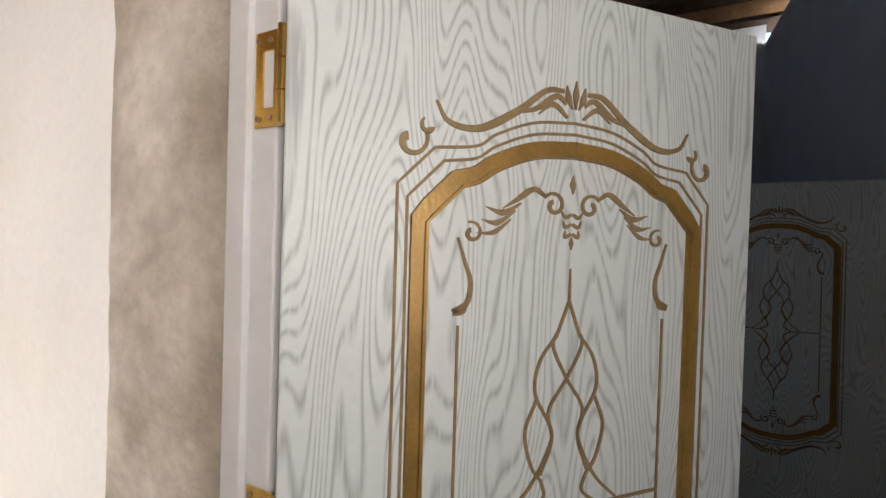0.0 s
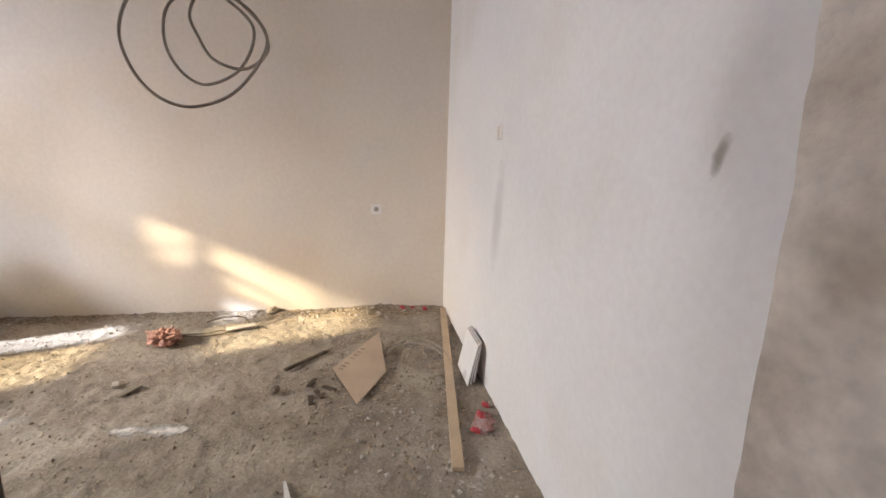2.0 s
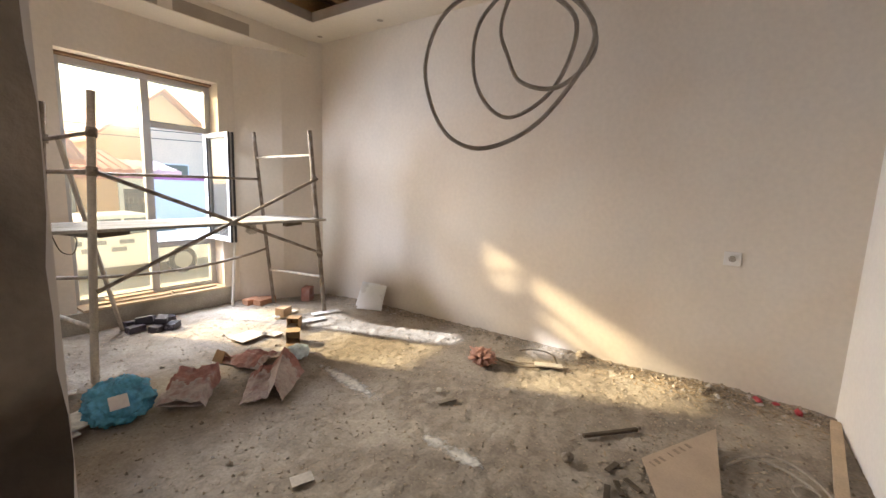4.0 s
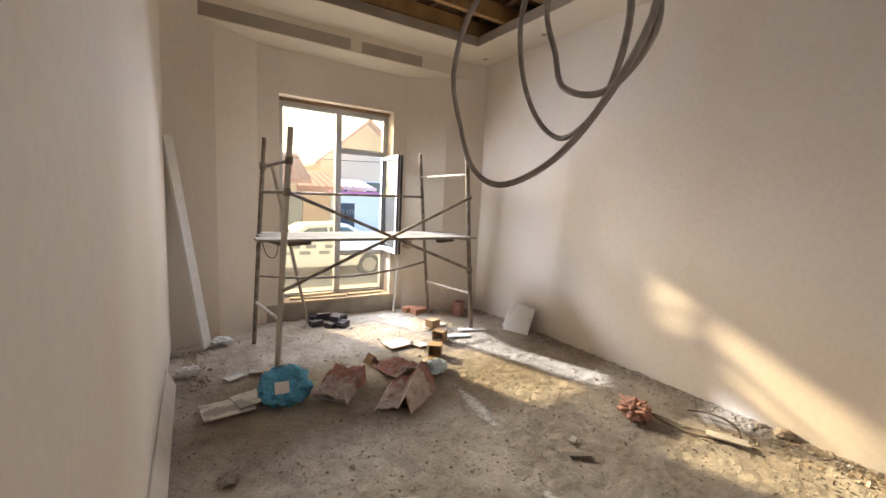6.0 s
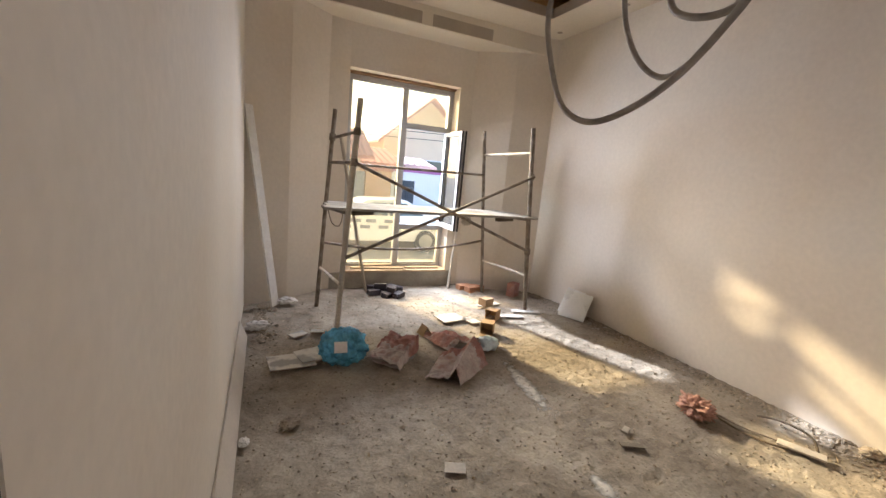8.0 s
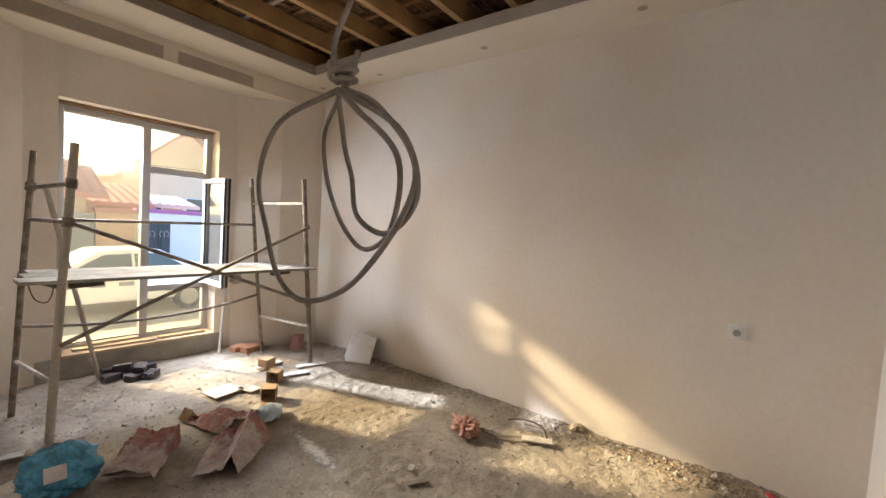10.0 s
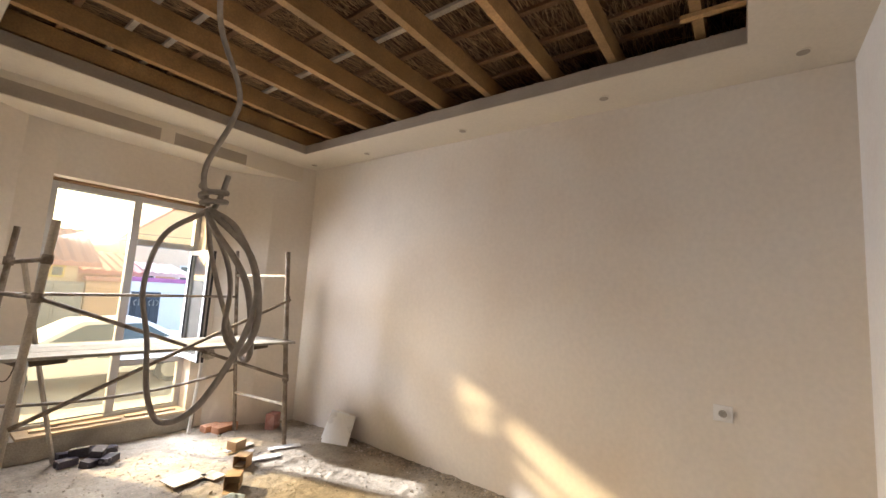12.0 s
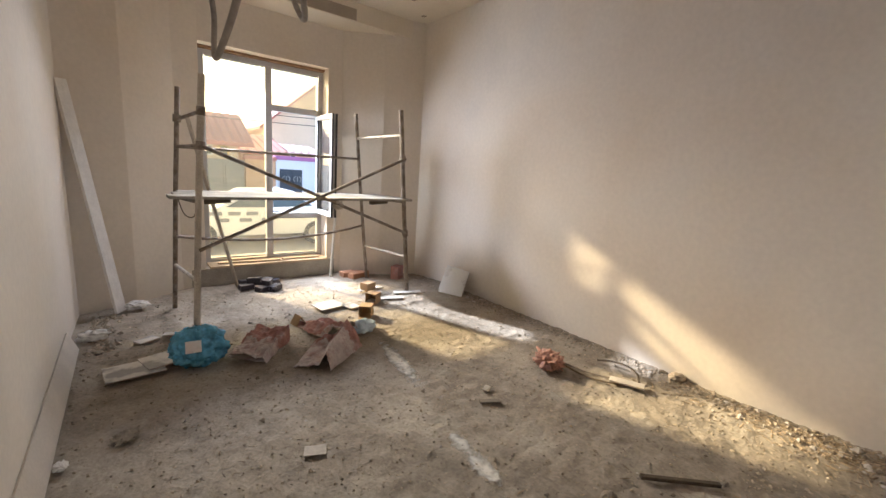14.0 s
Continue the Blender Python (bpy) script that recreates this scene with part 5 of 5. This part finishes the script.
part("lead", tube(bmesh.new(), spline([Vector(p) for p in ((0, -0.002, 0.01), (0.008, 0.0, 0.05), (-0.012, 0.004, 0.11), (-0.016, 0.004, 0.15), (0.012, 0.0, 0.22), (0.014, 0.0, 0.30), (0.004, 0, 0.45), (-0.02, 0, 0.8), (-0.07, -0.01, 1.2), (-0.09, -0.02, 1.46), (-0.085, 0.20, 1.50), (-0.08, 0.235, 1.57))], 8), R, 8), CABLE, coil, smooth=True)

# electric fittings
sock = tagged(new("wall_socket"), "ivory round-cupped socket on the long wall", "socket")
sock.matrix_world = pose(XB, -0.012, 0.945)
part("cover", cube(0, 0.011, -0.050, 0.050, -0.048, 0.048, 0.004), SOCKET, sock)
part("cup_rim", tube(bmesh.new(), [(0.011, 0, 0), (0.017, 0, 0)], 0.029, 20), SOCKET, sock)
part("cup", tube(bmesh.new(), [(0.0173, 0, 0), (0.0178, 0, 0)], 0.022, 20), CONCRETE, sock, "dark hollow cup")
sw = tagged(new("wall_switch"), "ivory light switch cover on the end wall", "switch")
sw.matrix_world = pose(-2.60, YA, 1.52)
part("cover", cube(-0.04, 0.04, -0.014, 0, -0.041, 0.041, 0.004), SOCKET, sw)
part("rocker", cube(-0.012, 0.012, -0.018, -0.0142, -0.030, 0.030, 0.002), BOARD_CEIL, sw)
for x, y in ((-4.00, -1.92), (-4.03, -3.19), (-3.985, -0.69), (-3.965, 0.39), (-1.09, -3.0), (-4.03, -4.12), (-1.09, -1.6)):
    d = tagged(new("downlight_hole"), "round cut-out for a ceiling downlight", "downlight", "ceiling downlights")
    d.matrix_world = pose(x, y, CEIL)
    part("rim", tube(bmesh.new(), [(0, 0, -0.004), (0, 0, 0.0)], 0.040, 20), BOARD_CEIL, d)
    part("hole", tube(bmesh.new(), [(0, 0, -0.0055), (0, 0, -0.0042)], 0.031, 20), BOARD_GREY, d)


crumpled("rag", "dirty grey rag hung over the scaffold brace", "rag", PLANK, (0.06, 0.03, 0.045), pose(-2.76, -3.48, 0.90, 0, 0, 20), 7.7, 0.5, 0.1, 2.6, 16)

# ---- loose dirt ----
def scatter(name, label, category, mat, count, place, size, seed, sliver=False):
    r = random.Random(seed)
    verts, faces = [], []
    for k in range(count):
        x, y = place(r)
        s = size(r)
        a = r.uniform(0, math.pi)
        ca, sa = math.cos(a), math.sin(a)
        if sliver:
            dims = (s, s * r.uniform(0.06, 0.16), s * r.uniform(0.04, 0.09))
        else:
            dims = (s, s * r.uniform(0.5, 1.0), s * r.uniform(0.25, 0.7))
        z = floor_z(x, y) - 0.0007 + dims[2] * 0.5
        tl = r.gauss(0, 0.12)
        b = len(verts)
        for dx, dy, dz in ((1, 0, 0), (0, 1, 0), (-1, 0, 0), (0, -1, 0), (0.2, 0.1, 1), (-0.1, -0.2, -1)):
            px, py, pz = dims[0] * dx * r.uniform(0.7, 1.1), dims[1] * dy * r.uniform(0.7, 1.1), dims[2] * dz
            verts.append((x + px * ca - py * sa, y + px * sa + py * ca, z + pz + tl * px))
        for i in range(4):
            faces.append((b + i, b + (i + 1) % 4, b + 4))
            faces.append((b + (i + 1) % 4, b + i, b + 5))
    me = bpy.data.meshes.new(name)
    me.from_pydata(verts, [], faces)
    me.materials.append(mat)
    return tagged(new(name, me), label, category, kind="stuff")


def anywhere(r):
    return r.uniform(-4.18, -0.9), r.uniform(-4.4, 0.6)


def by_long_wall(r):
    return -4.19 + abs(r.gauss(0, 0.10)), r.uniform(-4.2, 0.6)


def heap(r):
    return -4.16 + abs(r.gauss(0, 0.13)), r.gauss(-0.05, 0.30) if r.random() < 0.8 else r.uniform(-1.0, 0.6)


def keep(fn):
    def g(r):
        while True:
            x, y = fn(r)
            if -4.19 < x < -0.88 and -4.3 < y < 0.62:
                return x, y
    return g


def corner(r):
    return r.gauss(-2.7, 0.55), r.gauss(0.1, 0.35)


def by_partition(r):
    return -0.95 - abs(r.gauss(0, 0.08)), r.uniform(-4.1, -3.2)


scatter("floor_crumbs", "fine plaster crumbs strewn over the floor", "rubble", DUSTY, 30000, anywhere, lambda r: 0.0015 + 0.011 * r.random() ** 5, 21)
scatter("wall_foot_rubble", "plaster rubble along the foot of the long wall", "rubble", DUSTY, 4200, keep(by_long_wall), lambda r: 0.003 + 0.016 * r.random() ** 3, 22)
scatter("corner_rubble", "chips and crumbs strewn near the end wall", "rubble", DUSTY, 1500, keep(corner), lambda r: 0.003 + 0.014 * r.random() ** 3, 23)
scatter("splinter_heap", "heap of wood splinters and reed bits by the wall", "splinters", CHIPS, 2300, keep(heap), lambda r: 0.010 + 0.045 * r.random() ** 2, 24, True)
scatter("plaster_chips", "pale plaster chips among the dirt by the long wall", "rubble", PAPER_DULL, 200, keep(lambda r: by_long_wall(r) if r.random() < 0.5 else heap(r)), lambda r: 0.006 + 0.020 * r.random() ** 2, 28)
scatter("plaster_chips", "pale plaster chips strewn over the floor", "rubble", PAPER_DULL, 220, anywhere, lambda r: 0.003 + 0.012 * r.random() ** 3, 29)
scatter("plaster_chips", "pale plaster chips by the end of the plank", "rubble", PAPER_DULL, 45, keep(lambda r: (r.gauss(-1.86, 0.12), r.gauss(0.36, 0.10))), lambda r: 0.006 + 0.020 * r.random() ** 2, 33)
scatter("plaster_chips", "pale plaster chips strewn near the bent board", "rubble", PAPER_DULL, 130, keep(lambda r: (r.gauss(-2.38, 0.26), r.gauss(0.12, 0.16))), lambda r: 0.003 + 0.018 * r.random() ** 3, 34)
scatter("dirt_clods", "small clods of dried mortar strewn over the floor", "rubble", DUSTY, 900, keep(lambda r: anywhere(r) if r.random() < 0.55 else corner(r)), lambda r: 0.005 + 0.014 * r.random() ** 2.5, 31)
scatter("corner_splinters", "thin splinters and wire ends strewn on the floor", "splinters", CHIPS, 620, keep(corner), lambda r: 0.012 + 0.035 * r.random() ** 2, 25, True)
scatter("floor_splinters", "thin dark bits strewn over the floor", "splinters", DARKWOOD, 800, anywhere, lambda r: 0.006 + 0.022 * r.random() ** 3, 26, True)
scatter("partition_rubble", "rubble at the foot of the partition", "rubble", DUSTY, 250, keep(by_partition), lambda r: 0.005 + 0.025 * r.random() ** 2, 27)


def pale_streak(cx, cy, a, ln, w):
    def fn(r):
        u, v = r.gauss(0, ln), r.gauss(0, w)
        return cx + u * math.cos(a) - v * math.sin(a), cy + u * math.sin(a) + v * math.cos(a)
    return keep(fn)


STREAK_WHITE = material("matt_white", (0.80, 0.77, 0.71), 0.95, spread=0.1, scale=30, fine=90, bump=0.2)


def thin_film(name, length, width, base=STREAK_WHITE, most=0.92):
    """A thin film of the base material: dense in the middle of the streak, breaking up in grains towards its edges."""
    m = base.copy()
    m.name = name
    nt = m.node_tree
    out, bsdf = nt.nodes["Material Output"], nt.nodes["Principled BSDF"]
    co = nt.nodes.new("ShaderNodeTexCoord")
    mp = nt.nodes.new("ShaderNodeMapping")
    mp.inputs["Scale"].default_value = (1 / length, 1 / width, 0.0)
    far = nt.nodes.new("ShaderNodeVectorMath")
    far.operation = 'LENGTH'
    noi = nt.nodes.new("ShaderNodeTexNoise")
    noi.inputs["Scale"].default_value, noi.inputs["Detail"].default_value = 26.0, 8.0
    mul = nt.nodes.new("ShaderNodeMath")
    mul.operation, mul.inputs[1].default_value, mul.inputs[2].default_value = 'MULTIPLY_ADD', 1.3, -0.65
    add = nt.nodes.new("ShaderNodeMath")
    rng_node = nt.nodes.new("ShaderNodeMapRange")
    rng_node.inputs["From Min"].default_value, rng_node.inputs["From Max"].default_value = 0.95, 0.25
    rng_node.inputs["To Max"].default_value = most
    mix, clear = nt.nodes.new("ShaderNodeMixShader"), nt.nodes.new("ShaderNodeBsdfTransparent")
    nt.links.new(co.outputs["Object"], mp.inputs["Vector"])
    nt.links.new(mp.outputs[0], far.inputs[0])
    nt.links.new(co.outputs["Object"], noi.inputs["Vector"])
    nt.links.new(noi.outputs["Fac"], mul.inputs[0])
    nt.links.new(far.outputs["Value"], add.inputs[0])
    nt.links.new(mul.outputs[0], add.inputs[1])
    nt.links.new(add.outputs[0], rng_node.inputs["Value"])
    nt.links.new(rng_node.outputs[0], mix.inputs[0])
    nt.links.new(clear.outputs[0], mix.inputs[1])
    nt.links.new(bsdf.outputs[0], mix.inputs[2])
    nt.links.new(mix.outputs[0], out.inputs["Surface"])
    return m


def pale_streak(x, y, a, length, width):
    """A white film lying on the uneven floor; half sizes along and across."""
    bm = bmesh.new()
    nu, nv = 40, 12
    rows = []
    for i in range(nu + 1):
        row = []
        for j in range(nv + 1):
            u, v = length * (2 * i / nu - 1), width * (2 * j / nv - 1)
            px, py = x + u * math.cos(a) - v * math.sin(a), y + u * math.sin(a) + v * math.cos(a)
            row.append(bm.verts.new((u, v, floor_z(px, py) + 0.0025)))
        rows.append(row)
    for p, q in zip(rows, rows[1:]):
        for j in range(nv):
            bm.faces.new((p[j], q[j], q[j + 1], p[j + 1]))
    ob = finish(bm, "plaster_dust", thin_film("smeared_plaster_dust", length, width), smooth=True)
    ob.matrix_world = pose(x, y, 0, 0, 0, math.degrees(a))
    return tagged(ob, "white streak on the floor, breaking up towards its edges", "dust", kind="stuff")


for streak in ((-2.42, -1.06, 1.42, 0.165, 0.060), (-2.445, -1.25, 1.45, 0.115, 0.055), (-2.64, -2.16, 1.40, 0.42, 0.075)):
    pale_streak(*streak)

# grimy smear below the switch on the end wall
GRIME = material("grey_brown_grime", (0.30, 0.25, 0.20), 0.95, spread=0.15, scale=20, fine=70, bump=0.1)
smear = finish(cube(-0.38, 0.38, -0.11, 0.11, 0.0, 0.0012), "grime_smear", thin_film("thin_grime", 0.38, 0.11, GRIME, 0.06))
smear.matrix_world = pose(-2.575, YA - 0.0016, 1.06, 90, 0, 0) @ pose(0, 0, 0, 0, 0, 80)
tagged(smear, "long grey-brown smear of grime on the whitish end wall", "stain", kind="stuff")

dab = finish(cube(-0.055, 0.055, -0.022, 0.022, 0.0, 0.0012), "putty_dab", thin_film("thin_cement", 0.055, 0.022, GRIME, 0.24))
dab.matrix_world = pose(-1.126, YA - 0.0016, 1.345, 90, 0, 0) @ pose(0, 0, 0, 0, 0, 68)
tagged(dab, "dab of grey cement on the whitish end wall", "putty")
